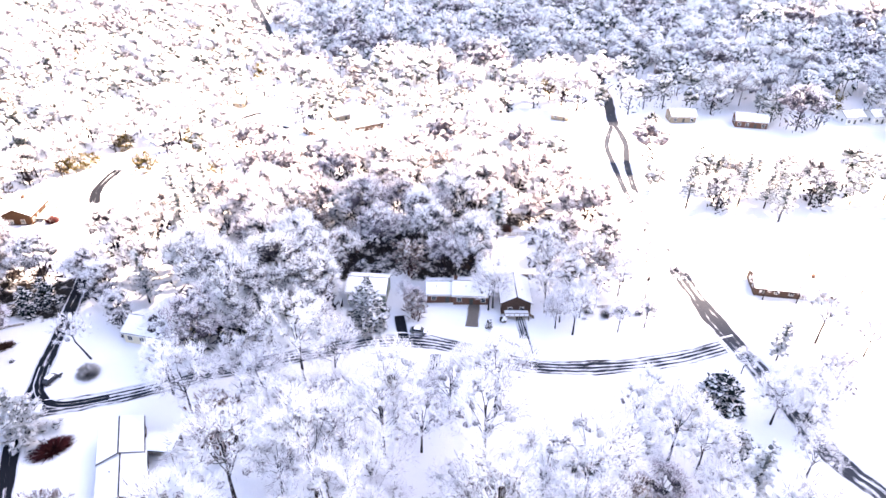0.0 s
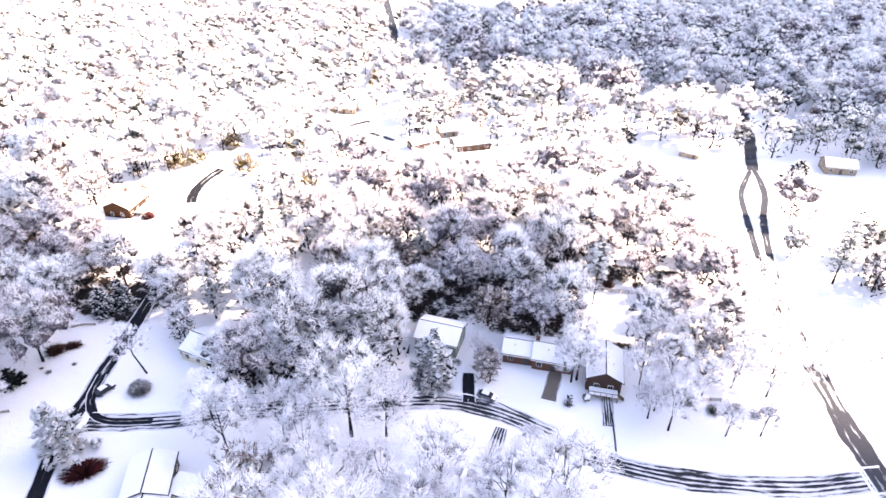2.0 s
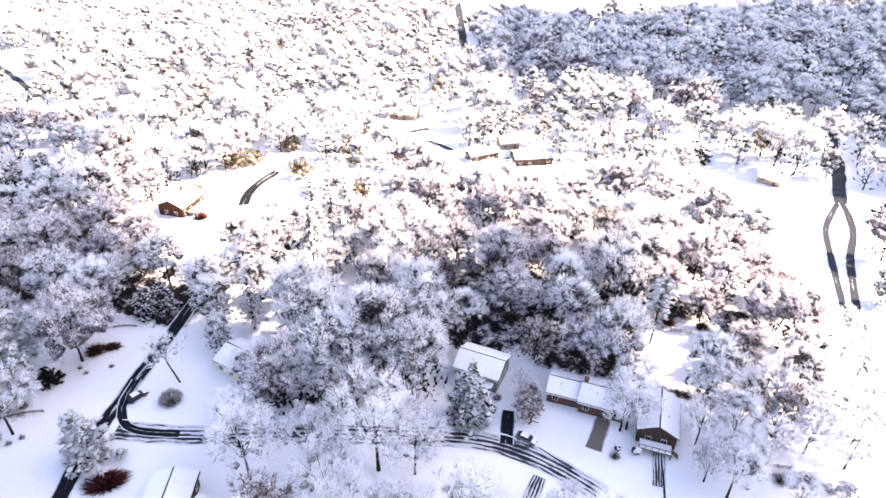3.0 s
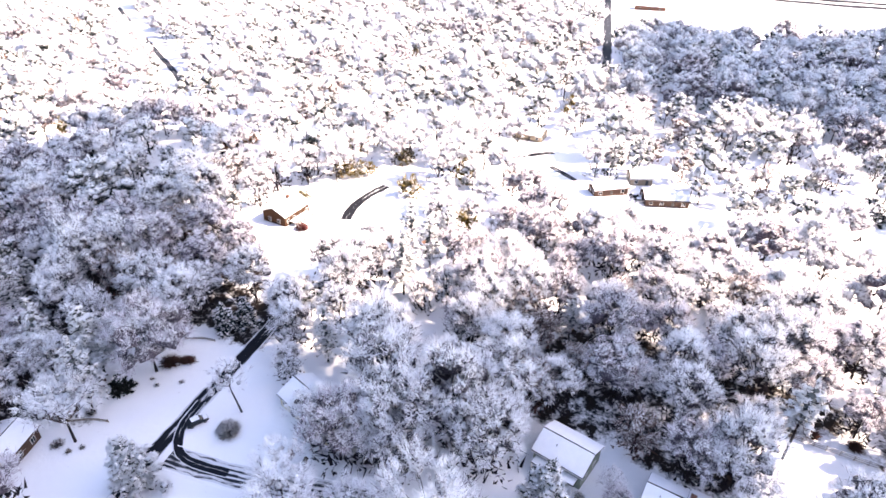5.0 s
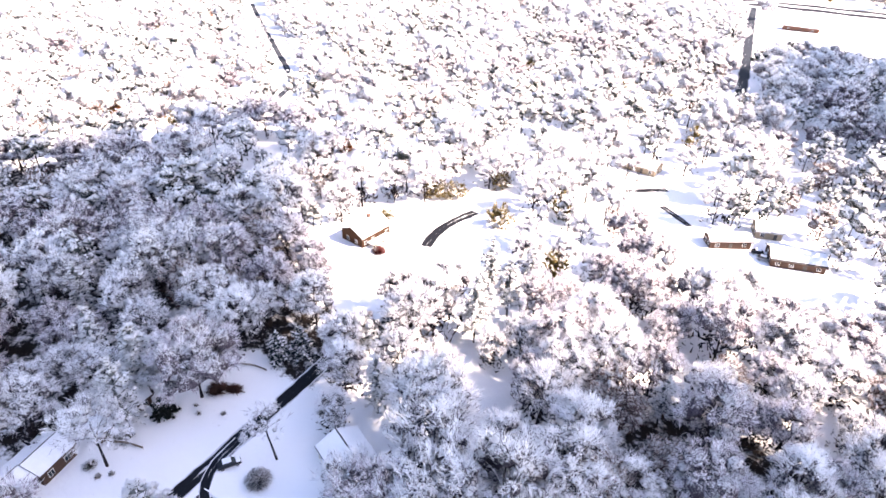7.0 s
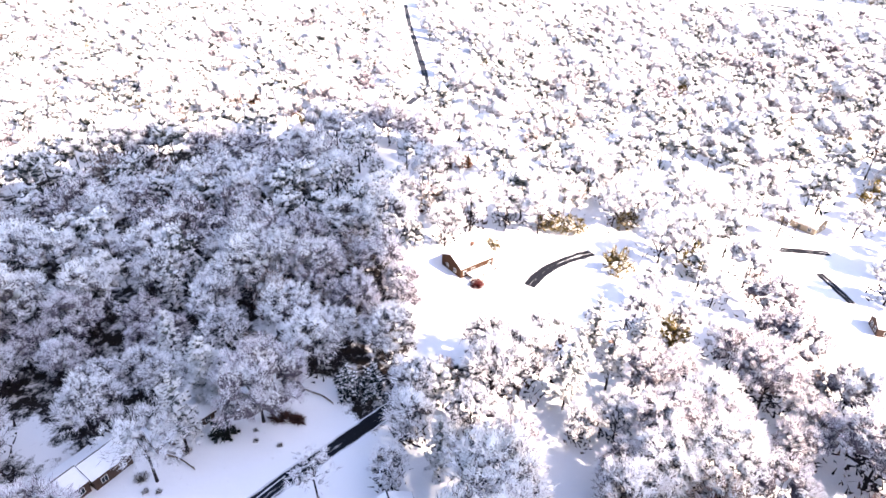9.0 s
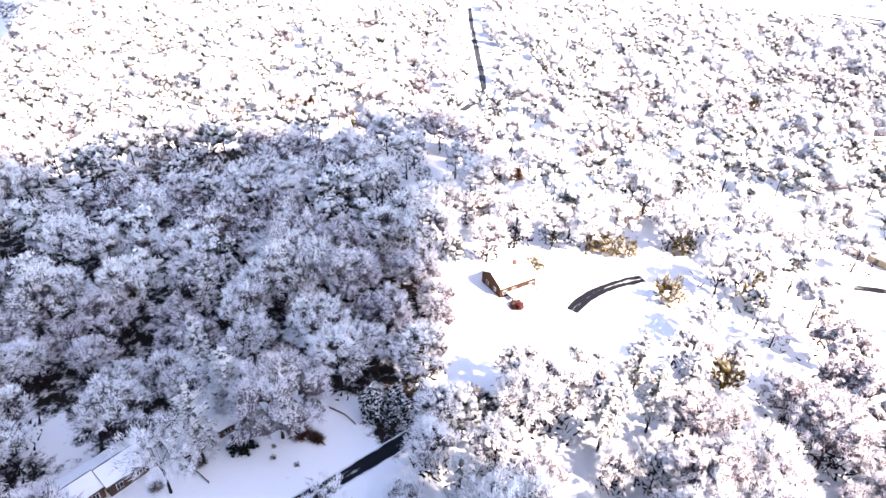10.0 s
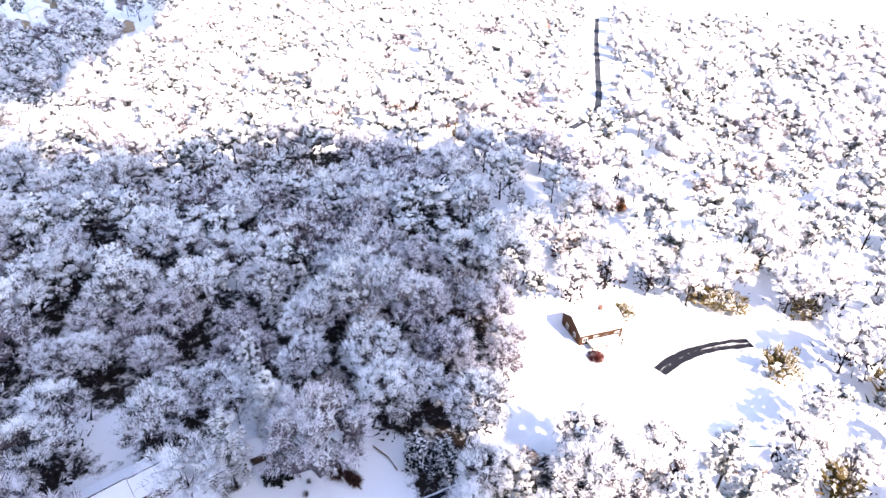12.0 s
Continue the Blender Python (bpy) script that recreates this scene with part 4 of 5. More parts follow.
# clearings, lawns and fields where no tree grows (plan outlines), some stretched to fit the camera's view of houses
OPEN = [
    [(23, 124), (45, 130), (62, 131), (67, 114), (42, 109), (22, 110)],
    [(-113, 99), (-111, 118), (-102, 126), (-93, 98), (-86, 74), (-101, 74), (-106, 90)],
    [(-91, 109), (-95, 130), (-80, 119), (-60, 111), (-58, 105), (-83, 97)],
    [(75, 116), (112, 112), (145, 150), (140, 166), (78, 166)],
    [(52, 172), (64, 178), (67, 230), (76, 262), (60, 290), (25, 282), (20, 250), (46, 215)],
    [(80, 205), (190, 215), (190, 248), (100, 258), (82, 250)],
    [(20, 108), (38, 106), (36, 88), (19, 87)],
    [(-19, 114), (0, 113), (1, 98), (-8, 94), (-18, 96)],
    [(-28, 131), (14, 131), (14, 118), (-28, 120)],
    [(-143, 166), (-126, 154), (-108, 158), (-98, 180), (-97, 205), (-116, 232), (-134, 228), (-143, 200)],
    [(-103, 258), (-98, 286), (-74, 286), (-64, 264), (-17, 262), (-8, 234), (-36, 222), (-72, 234)],
    [(-140, 510), (-60, 540), (60, 600), (60, 750), (-200, 722)],
    [(-303, 236), (-280, 232), (-278, 222), (-300, 222)],
    [(51, 80), (66, 80), (70, 96), (72, 108), (40, 106), (42, 96), (51, 94)],
    [(84, 236), (118, 236), (124, 268), (84, 272)],
    [(14, 268), (40, 268), (40, 292), (14, 292)],
    [(-236, 190), (-212, 190), (-212, 206), (-228, 214), (-240, 204)],
    [(-127, 95), (-112, 96), (-110, 117), (-123, 114)],
    [(-93, 72), (-70, 72), (-70, 91), (-90, 95)],
    [(-98, 182), (-86, 182), (-86, 195), (-98, 195)],
    [(10, 106), (29, 106), (29, 128), (11, 127)],
    [(-119, 64), (-100, 64), (-99, 88), (-110, 90), (-119, 84)],
    [(15, 166), (34, 167), (34, 150), (24, 144), (13, 150)],
    [(-116, 116), (-113, 124), (-104, 126), (-102, 118)],
    [(-76, 92), (-49, 93), (-42, 70), (-50, 56), (-64, 56)],
]


def inside(x, y, poly):
    c = False
    for (x0, y0), (x1, y1) in zip(poly, poly[1:] + poly[:1]):
        if (y0 > y) != (y1 > y) and x < x0 + (y - y0) * (x1 - x0) / (y1 - y0):
            c = not c
    return c


def free(x, y, clear=1.5):
    if any(inside(x, y, p) for p in OPEN):
        return False
    for c, w in ROADS:
        if np.min((c[:, 0] - x) ** 2 + (c[:, 1] - y) ** 2) < (w / 2 + clear) ** 2:
            return False
    return all((x - a) ** 2 + (y - b) ** 2 > (r + clear) ** 2 for a, b, r in FOOT)


PLACED = []


def near_tree(kind, i, x, y, scale, turn):
    arr = KINDS[kind][i]
    if len(arr) == 4:
        KINDS[kind][i] = arr = [*arr, None]
    if arr[4] is None:
        arr[4] = ob = plant_kind(arr[2], arr[0], arr[1], CORE[arr[1].name], arr[3])
        ob.matrix_basis = pose(x, y, ground_z(x, y), 0, 0, turn) @ Matrix.Diagonal((scale, scale, scale, 1))
    else:
        ob = copy_thing(arr[4], pose(x, y, ground_z(x, y), 0, 0, turn))
        ob.scale = (scale, scale, scale * 1.0)
    PLACED.append((x, y))
    return ob


def special(name, arr, mat, x, y, label, category="tree", turn=0.0, scale=1.0):
    ob = plant_kind(name, arr, mat, CORE[mat.name], label, category, "")
    ob.matrix_basis = pose(x, y, ground_z(x, y), 0, 0, turn) @ Matrix.Diagonal((scale, scale, scale, 1))
    PLACED.append((x, y))
    return ob


# trees that stand out
special("front_yard_pine", pine(201, 15.5, 5.2, 11, 8, 0.05, 1.25, 0.7), M_NEEDLE_HALF, -18.2, 121.0, "dense dark pine with big lumps of snow by the road")
special("corner_pine", pine(202, 13.5, 5.8, 8, 8, 0.10, 1.05, 0.6), M_NEEDLE, -84.5, 86.0, "broad pine with drooping snow-laden boughs at the corner")
special("cedar", pine(203, 8.5, 5.2, 9, 10, 0.04, 1.25, 0.6), M_NEEDLE_DARK, 60.0, 94.6, "dark blue-green cedar with little snow")
special("holly", pine(215, 8.0, 6.0, 8, 10, 0.04, 1.4, 0.4), M_NEEDLE_DARK, 27.5, 288.0, "broad dark holly standing in a snowy field")
special("holly", pine(204, 8.5, 5.0, 9, 9, 0.04, 1.2, 0.45), M_NEEDLE_DARK, 89.6, 252.0, "round dark holly beside the through road")
special("yard_oak", hardwood(205, 20.0, 10.6, 520, 22, 0.10, 0.12, long=1.25, boughs=34, limbs=20, lump=0.85, under=0), M_TWIG_MAUVE, -108.8, 107.6, "wide round frosted oak on the lawn")

special("slim_pine", pine(206, 19.5, 4.0, 10, 7, 0.26, 1.45, 0.4), M_NEEDLE, -117.6, 100.6, "slim tall pine with white clumps of snow")
special("bare_tree", hardwood(207, 15.5, 6.8, 170, 20, 0.10, 0.34, long=1.3, lump=0.32, under=0), M_TWIG_PALE, -105.0, 85.8, "bare frosted yard tree with spreading limbs")
special("leaning_tree", hardwood(208, 12.5, 4.4, 70, 14, 0.14, 0.42, -0.45, lump=0.3, under=0), M_TWIG_PALE, -82.8, 109.6, "small leaning tree with snow on its twigs")
special("dark_evergreen", pine(209, 8.0, 3.2, 7, 7, 0.05, 0.9, 0.6), M_NEEDLE_DARK, -104.5, 131.0, "dark evergreen at the edge of the woods")
special("dark_evergreen", pine(212, 9.0, 2.6, 8, 6, 0.05, 0.9, 0.6), M_NEEDLE_DARK, -106.5, 126.0, "tall dark evergreen where the side street enters the woods")
special("dark_evergreen", pine(210, 4.2, 2.7, 6, 9, 0.03, 0.7, 0.5), M_NEEDLE_BLACK, -109.6, 99.6, "low dark evergreen shrub beside the brown house")
special("round_hardwood", hardwood(213, 19.0, 12.0, 260, 14, 0.24, 0.10, boughs=34, long=1.2, lump=0.7, under=5), M_TWIG_MAUVE, -236.0, 205.0, "big rounded hardwood with mauve twigs above the woods")
special("round_hardwood", hardwood(214, 16.0, 9.0, 200, 14, 0.24, 0.10, boughs=28, long=1.2, lump=0.7), M_TWIG_MAUVE, -222.0, 214.0, "rounded hardwood with mauve twigs in the sun")
special("tall_pine", pine(211, 21.0, 3.4, 8, 5, 0.5, 1.0, 0.4), M_NEEDLE, 16.9, 159.5, "very tall pine with a bare dark trunk")

rng = np.random.RandomState(5)
for x, y, kind, i, sc in [(-31, 103, "oak", 3, 1.28), (-24, 104.5, "oak", 0, 0.98), (-44, 99, "oak", 1, 0.85), (-53, 92.5, "oak", 2, 0.98), (-59, 98, "oak", 5, 0.76), (10, 100.5, "oak", 4, 0.62), (5, 104.5, "oak", 0, 0.55),
                          (44, 94, "oak", 5, 0.55), (48, 86, "oak", 0, 0.8), (40, 88, "oak", 3, 0.7), (45, 80, "oak", 5, 0.9), (50, 78, "oak", 2, 0.8), (69, 89, "oak", 2, 0.75), (75, 88, "oak", 4, 0.7), (36, 78, "oak", 0, 0.9), (78, 94, "oak", 3, 0.6), (84, 99, "oak", 1, 0.6), (-49, 119, "oak", 3, 1.25), (-40, 126.5, "oak", 5, 1.25), (-57, 127, "oak", 2, 1.28), (-64, 134, "oak", 4, 1.2), (-36, 138, "oak", 1, 1.2),
                          (-57, 111.5, "mauve", 1, 1.1), (-63.5, 113.0, "oak", 0, 0.88), (-9.5, 132.5, "oak", 0, 0.42), (-9, 144.5, "rust", 1, 0.9), (5, 149, "oak", 1, 0.72), (13.5, 140, "oak", 2, 0.62), (12.6, 128.6, "oak", 4, 0.70), (-6.6, 125.0, "rust", 1, 0.62), (30.5, 123.5, "oak", 2, 0.6), (36.0, 125.5, "oak", 1, 0.62), (-50.5, 114.5, "oak", 0, 0.95), (-45.0, 115.0, "oak", 4, 0.85), (72, 92.5, "oak", 3, 0.6), (72.0, 84.5, "oak", 5, 0.62), (27.5, 130, "oak", 3, 0.66), (34, 132, "oak", 4, 0.74), (41, 130, "oak", 0, 0.68),
                          (48, 134.5, "oak", 1, 0.72), (29, 140, "oak", 5, 0.74), (40, 143, "oak", 2, 0.78), (51, 141, "oak", 3, 0.72), (55, 133, "oak", 0, 0.62), (59.5, 149, "oak", 0, 0.62), (60.5, 158, "oak", 3, 0.6), (60, 168, "oak", 1, 0.6),
                          (62, 178, "oak", 4, 0.5), (79, 147, "oak", 2, 0.5), (86, 132, "oak", 5, 0.48), (94, 130, "oak", 1, 0.5), (103, 131, "oak", 4, 0.55), (110, 130, "oak", 1, 0.6), (104, 146, "oak", 3, 0.6), (-88, 131, "oak", 0, 0.85), (-95, 136, "oak", 3, 0.85),
                          (-81, 122.5, "oak", 1, 0.6), (-123, 93, "oak", 4, 0.75), (-131, 107, "oak", 2, 0.85), (-122, 120, "rust", 0, 0.8), (63.5, 138, "oak", 5, 0.45), (72.5, 152, "oak", 2, 0.5), (62.8, 143, "oak", 1, 0.5), (70.8, 163, "oak", 4, 0.45), (74, 95, "oak", 2, 0.62), (76, 86, "oak", 0, 0.55),
                          (69, 104, "oak", 1, 0.42), (83, 92, "oak", 4, 0.55), (89, 101, "oak", 3, 0.5), (-7.0, 128.5, "mauve", 0, 0.5), (13.8, 129.5, "oak", 3, 0.82), (33.0, 118.5, "oak", 5, 0.66), (29.0, 121.0, "oak", 0, 0.6), (44.5, 119.5, "oak", 2, 0.5), (51.5, 121, "oak", 4, 0.45), (-53, 164, "oak", 1, 1.0), (-60, 172, "mauve", 2, 1.0), (-48, 174, "oak", 4, 1.0), (-58, 183, "oak", 2, 1.0), (70, 76, "oak", 4, 0.6), (92, 86, "oak", 1, 0.6)]:
    near_tree("yard" if kind == "oak" and (y < 108 or x > -30) else kind, i, x, y, sc, rng.uniform(0, 360))

# the woods: the stretch nearest the flight tree by tree, the rest as woodland
WOODS = {k: [] for k in FAR}
counts = {"oak": 0, "rust": 0, "pine": 0, "mauve": 0}


def density(x, y):
    n = noise.noise(Vector((x * 0.018, y * 0.018, 2.0)))
    if x < -490 and y < 30:
        return 0.34
    if y < 92 and -48 < x < 18:
        return 0.95
    if -75 < x < 52 and 142 < y < 236:
        return 0.97
    if x < -95 and y < 165:
        return 0.97
    if x > 40 and y < 112:
        return 0.95
    if x > 60 and y < 172:
        return 0.25
    if -20 < x < 45 and 240 < y < 262:
        return 0.5
    if y > 330:
        return 0.97
    return 0.93 + 0.3 * n


def species(x, y, u):
    n = noise.noise(Vector((x * 0.03 + 9, y * 0.03, 7.0)))
    if -75 < x < 52 and y < 240:
        return "rust" if u < 0.09 else "mauve" if u < 0.09 + (0.45 if y > 140 else 0.08) else "oak" if u < 0.97 else "pine"
    m = noise.noise(Vector((x * 0.025 + 3, y * 0.025, 17.0)))
    if x < -95 and y < 165 and x > -270:
        p = 0.26 + 0.5 * min(1, max(0, (-x - 150) / 90)) + 0.5 * n
        return "mauve" if m > 0.16 and u < 0.75 else "pine" if u < p else "rust" if u > 0.95 else "oak"
    if -62 < x < 24 and 277 < y < 312 and u < 0.6:
        return "dark" if u < 0.42 else "rust"
    if y > 330 and x > -115:
        return "dark" if u < 0.10 else "mauve" if m > 0.2 and u < 0.6 else "pine" if u < 0.45 + 0.4 * n else "oak"
    if -440 < x < -295 and -40 < y < 140 and u < 0.24:
        return "dark"
    p = 0.50 + 0.6 * n
    d = noise.noise(Vector((x * 0.028 - 31, y * 0.028, 4.0)))
    if d > 0.24:
        return "dark" if u < 0.48 else "pine" if u < 0.72 else "rust" if u > 0.96 else "oak"
    if d < -0.33:
        return "yellow" if u < 0.26 else "rust" if u < 0.33 else "pine" if u < 0.7 else "oak"
    if m > 0.36:
        return "mauve" if u < 0.55 else "oak"
    return "pine" if u < p and u < 0.90 else "rust" if u > 0.972 else "yellow" if u > 0.95 else "dark" if u > 0.90 else "oak"


N_FIXED = len(PLACED)
woods_rng = np.random.RandomState(5)
woods_rng.uniform(0, 1, 75)
GRID = [(gx_, gy_, st, near, far) for st, near, far in ((10.0, 0.0, 215.0), (12.6, 215.0, 900.0)) for gy_ in np.arange(-180, 860, st) for gx_ in np.arange(-740, 300, st)]
for gx_, gy_, STEP, nearest, farthest in GRID:
    x, y = gx_ + woods_rng.uniform(-0.42, 0.42) * STEP, gy_ + woods_rng.uniform(-0.42, 0.42) * STEP
    u, v, sc, turn = woods_rng.uniform(0, 1, 4)
    dx, dy = x, y + 5
    dist = math.hypot(x + 15, y - 60)
    ang = math.degrees(math.atan2(-dx, dy))
    if not -44 < ang < 113 or dist > (850 if y > 785 else 650) or y < 25 - 0.3 * max(0.0, -x - 60):
        continue
    if not nearest <= dist < farthest:
        continue
    if v > density(x, y) or not free(x, y, 1.6):
        continue
    if any((x - a) ** 2 + (y - b) ** 2 < 20 for a, b in PLACED[:N_FIXED]):
        continue
    kind = species(x, y, u)
    size = 0.70 + 0.50 * sc
    if nearest:
        size *= 1.12
    elif y < 110 and x > -60:
        size *= 1.15 if x < 34 else 0.95 if y < 92 else 0.7
    close = -165 < x < 125 and 55 < y < 205
    if close and kind in counts and counts[kind] < {"oak": 190, "rust": 30, "pine": 60, "mauve": 90}[kind]:
        near_tree("yard" if kind == "oak" and (y < 112 and x > -60 or x > 38 and y < 150) else kind, int(sc * 997) % len(KINDS[kind]), x, y, size * 0.95, turn * 360)
        counts[kind] += 1
    else:
        WOODS[kind].append((x, y, size, turn * 2 * math.pi))

for kind, places in WOODS.items():
    if not places:
        continue
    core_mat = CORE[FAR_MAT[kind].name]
    for pname, which, mat in (("trunk", 0, M_BARK), ("shade_core", 1, core_mat), ("inner_crown", 2, PALE.get(FAR_MAT[kind].name, core_mat)), ("crown", 3, FAR_MAT[kind])):
        if FAR[kind][0][which] is None:
            continue
        pieces = []
        for j, (x, y, size, turn) in enumerate(places):
            V, F = (MID if math.hypot(x + 15, y - 70) < 260 else FAR)[kind][j % len(FAR[kind])][which]
            c, s = math.cos(turn) * size, math.sin(turn) * size
            pieces.append((np.stack((V[:, 0] * c - V[:, 1] * s + x, V[:, 0] * s + V[:, 1] * c + y, V[:, 2] * size + ground_z(x, y)), 1), F))
        name = {"oak": "frosted_woods", "rust": "rusty_woods", "pine": "snowy_pine_woods", "yellow": "yellow_grove", "mauve": "mauve_woods", "dark": "dark_evergreen_woods"}[kind]
        if which == 0:
            host = new(name, mesh_of(name, *joined(pieces), mat))
            tagged(host, {"oak": "snowy leafless woodland stretching into the distance", "rust": "scattered snowy trees with rusty leaves", "mauve": "rounded leafless hardwoods with mauve twigs under thin frost", "pine": "snow-laden pine woods beyond the houses",
                          "yellow": "scattered trees with yellow-brown leaves in snow", "dark": "scattered dark evergreens with little snow"}[kind], "woods", kind="stuff")
        else:
            cr = new(pname, mesh_of(pname, *joined(pieces), mat, pname == "inner_crown"))
            cr.parent = host
            tagged(cr, kind="stuff")

# canopy shade painted on the ground in near-black leaf tones, denser among close trees
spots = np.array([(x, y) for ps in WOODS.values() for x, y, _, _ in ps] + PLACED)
litter_shade = np.zeros(len(GV), dtype=np.float32)
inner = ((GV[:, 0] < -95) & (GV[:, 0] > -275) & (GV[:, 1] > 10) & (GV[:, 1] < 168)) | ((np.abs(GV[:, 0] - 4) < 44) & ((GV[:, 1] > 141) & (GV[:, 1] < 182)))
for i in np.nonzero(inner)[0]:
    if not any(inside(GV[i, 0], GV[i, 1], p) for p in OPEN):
        litter_shade[i] = min(1.0, 0.55 * np.sum((spots[:, 0] - GV[i, 0]) ** 2 + (spots[:, 1] - GV[i, 1]) ** 2 < 110))
ground.data.attributes.new("canopy_shade", "FLOAT", "POINT").data.foreach_set("value", litter_shade)

# ---------------------------------------------------------------- unseen clouds added on the sunward side, whose shade lies on the woods


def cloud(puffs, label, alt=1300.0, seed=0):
    """Unseen cumulus of merged puffs, shaped to its shade; each is given by the middle and half-widths of its shade on
    the woods.
    """
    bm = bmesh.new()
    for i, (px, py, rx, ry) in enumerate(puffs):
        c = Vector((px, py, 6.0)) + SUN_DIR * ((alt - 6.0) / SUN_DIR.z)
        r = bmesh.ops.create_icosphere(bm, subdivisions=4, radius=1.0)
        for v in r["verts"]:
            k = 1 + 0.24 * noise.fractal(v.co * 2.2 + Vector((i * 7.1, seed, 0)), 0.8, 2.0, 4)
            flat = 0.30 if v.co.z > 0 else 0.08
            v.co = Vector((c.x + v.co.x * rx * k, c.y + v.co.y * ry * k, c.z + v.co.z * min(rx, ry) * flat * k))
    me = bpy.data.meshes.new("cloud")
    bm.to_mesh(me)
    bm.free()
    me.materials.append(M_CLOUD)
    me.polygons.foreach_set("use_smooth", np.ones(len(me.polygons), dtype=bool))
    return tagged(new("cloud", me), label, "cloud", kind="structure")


# added out of view; puffs sized so their shade covers the darker woods
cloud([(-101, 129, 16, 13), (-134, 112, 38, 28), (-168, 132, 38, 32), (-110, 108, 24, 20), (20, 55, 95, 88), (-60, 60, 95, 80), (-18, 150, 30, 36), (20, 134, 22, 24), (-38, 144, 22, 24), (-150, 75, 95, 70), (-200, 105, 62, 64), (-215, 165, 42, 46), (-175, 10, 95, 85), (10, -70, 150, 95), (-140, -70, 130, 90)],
      "unseen cloud added to shade the near woods", seed=1)
cloud([(-15, 440, 90, 95), (80, 425, 95, 95), (170, 330, 85, 85), (-80, 470, 38, 62), (250, 290, 110, 120), (150, 520, 130, 110)], "unseen cloud added to shade the far woods", seed=2)
cloud([(-350, -25, 60, 34), (-430, -25, 80, 50), (-520, -50, 120, 85), (-640, -60, 110, 110), (-660, -10, 70, 60), (-720, -110, 100, 90), (-560, -5, 80, 42), (-640, 20, 60, 40), (-300, -40, 60, 36)], "unseen cloud added to shade the distant houses", seed=3)

# ---------------------------------------------------------------- things in the yards


def shrub(name, x, y, h, r, n, mat, label, seed, thick=0.07, sx=1.0, rot=0.0):
    e = new(name, mesh_of(name, *bushy(seed, h, r, n, thick), mat))
    e.matrix_basis = pose(x, y, ground_z(x, y), 0, 0, rot) @ Matrix.Diagonal((sx, 1, 1, 1))
    return tagged(e, label, "shrub")


shrub("round_shrub", -80.8, 104.2, 3.4, 3.1, 2200, M_BRUSH, "large round leafless grey-brown shrub on the lawn", 1, 0.045)
shrub("wine_red_shrub", -77.8, 82.6, 2.6, 3.0, 1500, M_WINE, "dark wine-red hedge shrub below the corner pine", 2, 0.10, 1.7, 42)
shrub("round_shrub", -10.8, 102.6, 2.8, 2.2, 1000, M_BRUSH, "round frosted shrub beside the tracked driveway", 3, 0.06)
shrub("small_shrub", -12.6, 106.3, 1.3, 1.0, 160, M_BRUSH, "small round frosted shrub on a lawn", 4)
shrub("small_shrub", 12.3, 121.5, 1.8, 1.4, 260, M_BRUSH, "brown shrub beside the bare driveway", 5)
shrub("small_shrub", -107.3, 105.4, 0.8, 0.7, 110, M_BRUSH, "low dark shrub on the lawn", 60)
shrub("small_shrub", -109.4, 91.9, 1.5, 1.5, 260, M_BRUSH, "frosted shrub beside the brown house", 61)
shrub("small_shrub", -101.0, 108.3, 0.9, 0.8, 120, M_BRUSH, "low dark shrub beside the side street", 6)
shrub("small_shrub", -104.7, 104.6, 0.9, 0.9, 120, M_BRUSH, "low dark shrub beside the side street", 7)
shrub("small_shrub", -103.6, 83.5, 1.0, 0.9, 140, M_BRUSH, "low rounded shrub with snow on the slope", 8)
shrub("small_shrub", -102.2, 85.6, 1.0, 0.8, 140, M_BRUSH, "low rounded shrub with snow on the slope", 9)
shrub("small_shrub", -107.2, 83.4, 1.4, 1.9, 260, M_BRUSH, "tangled shrub below the brown house", 10)
shrub("small_shrub", -78.6, 117.6, 1.4, 1.0, 160, M_BRUSH, "dark shrub at the cream house corner", 11)
shrub("small_shrub", -14.0, 129.0, 1.6, 1.3, 200, M_BRUSH, "frosted shrub by the porch", 12)
for k, (x, y, h, r) in enumerate([(38.5, 127.5, 1.8, 1.8), (43.0, 126.0, 2.2, 2.2), (47.5, 127.8, 2.0, 2.4), (51.5, 126.5, 1.8, 2.0), (55.0, 128.5, 1.6, 1.8)]):
    shrub("brown_shrub", x, y, h, r, 420, M_BRUSH, "brown twiggy shrub under snow behind the lawn", 70 + k, 0.05)
shrub("rust_shrub", -33.0, 137.0, 2.2, 2.2, 300, M_INNER_RUST, "rusty brown shrub at the edge of the woods", 13, 0.10)
shrub("rust_shrub", -52.0, 114.0, 1.8, 1.6, 240, M_INNER_RUST, "rusty brown shrub under bare trees", 14, 0.10)
shrub("rust_shrub", 21.0, 169.0, 3.0, 2.4, 320, M_INNER_RUST, "rusty undergrowth behind the garden fence", 15, 0.10)
shrub("rust_shrub", 29.0, 170.0, 2.6, 2.2, 320, M_INNER_RUST, "rusty undergrowth behind the garden fence", 16, 0.10)
shrub("rust_shrub", -105.6, 113.6, 1.6, 2.0, 300, M_INNER_RUST, "dark red undergrowth on the lawn's edge", 62, 0.09, 1.6, 30)
shrub("rust_shrub", -108.2, 111.0, 2.4, 3.2, 420, M_INNER_RUST, "rusty leaf growth around the wide oak", 17, 0.10)
shrub("rust_shrub", -126.6, 174.5, 2.6, 2.8, 700, M_WINE, "dark red shrub below the cedar deck", 18, 0.09)
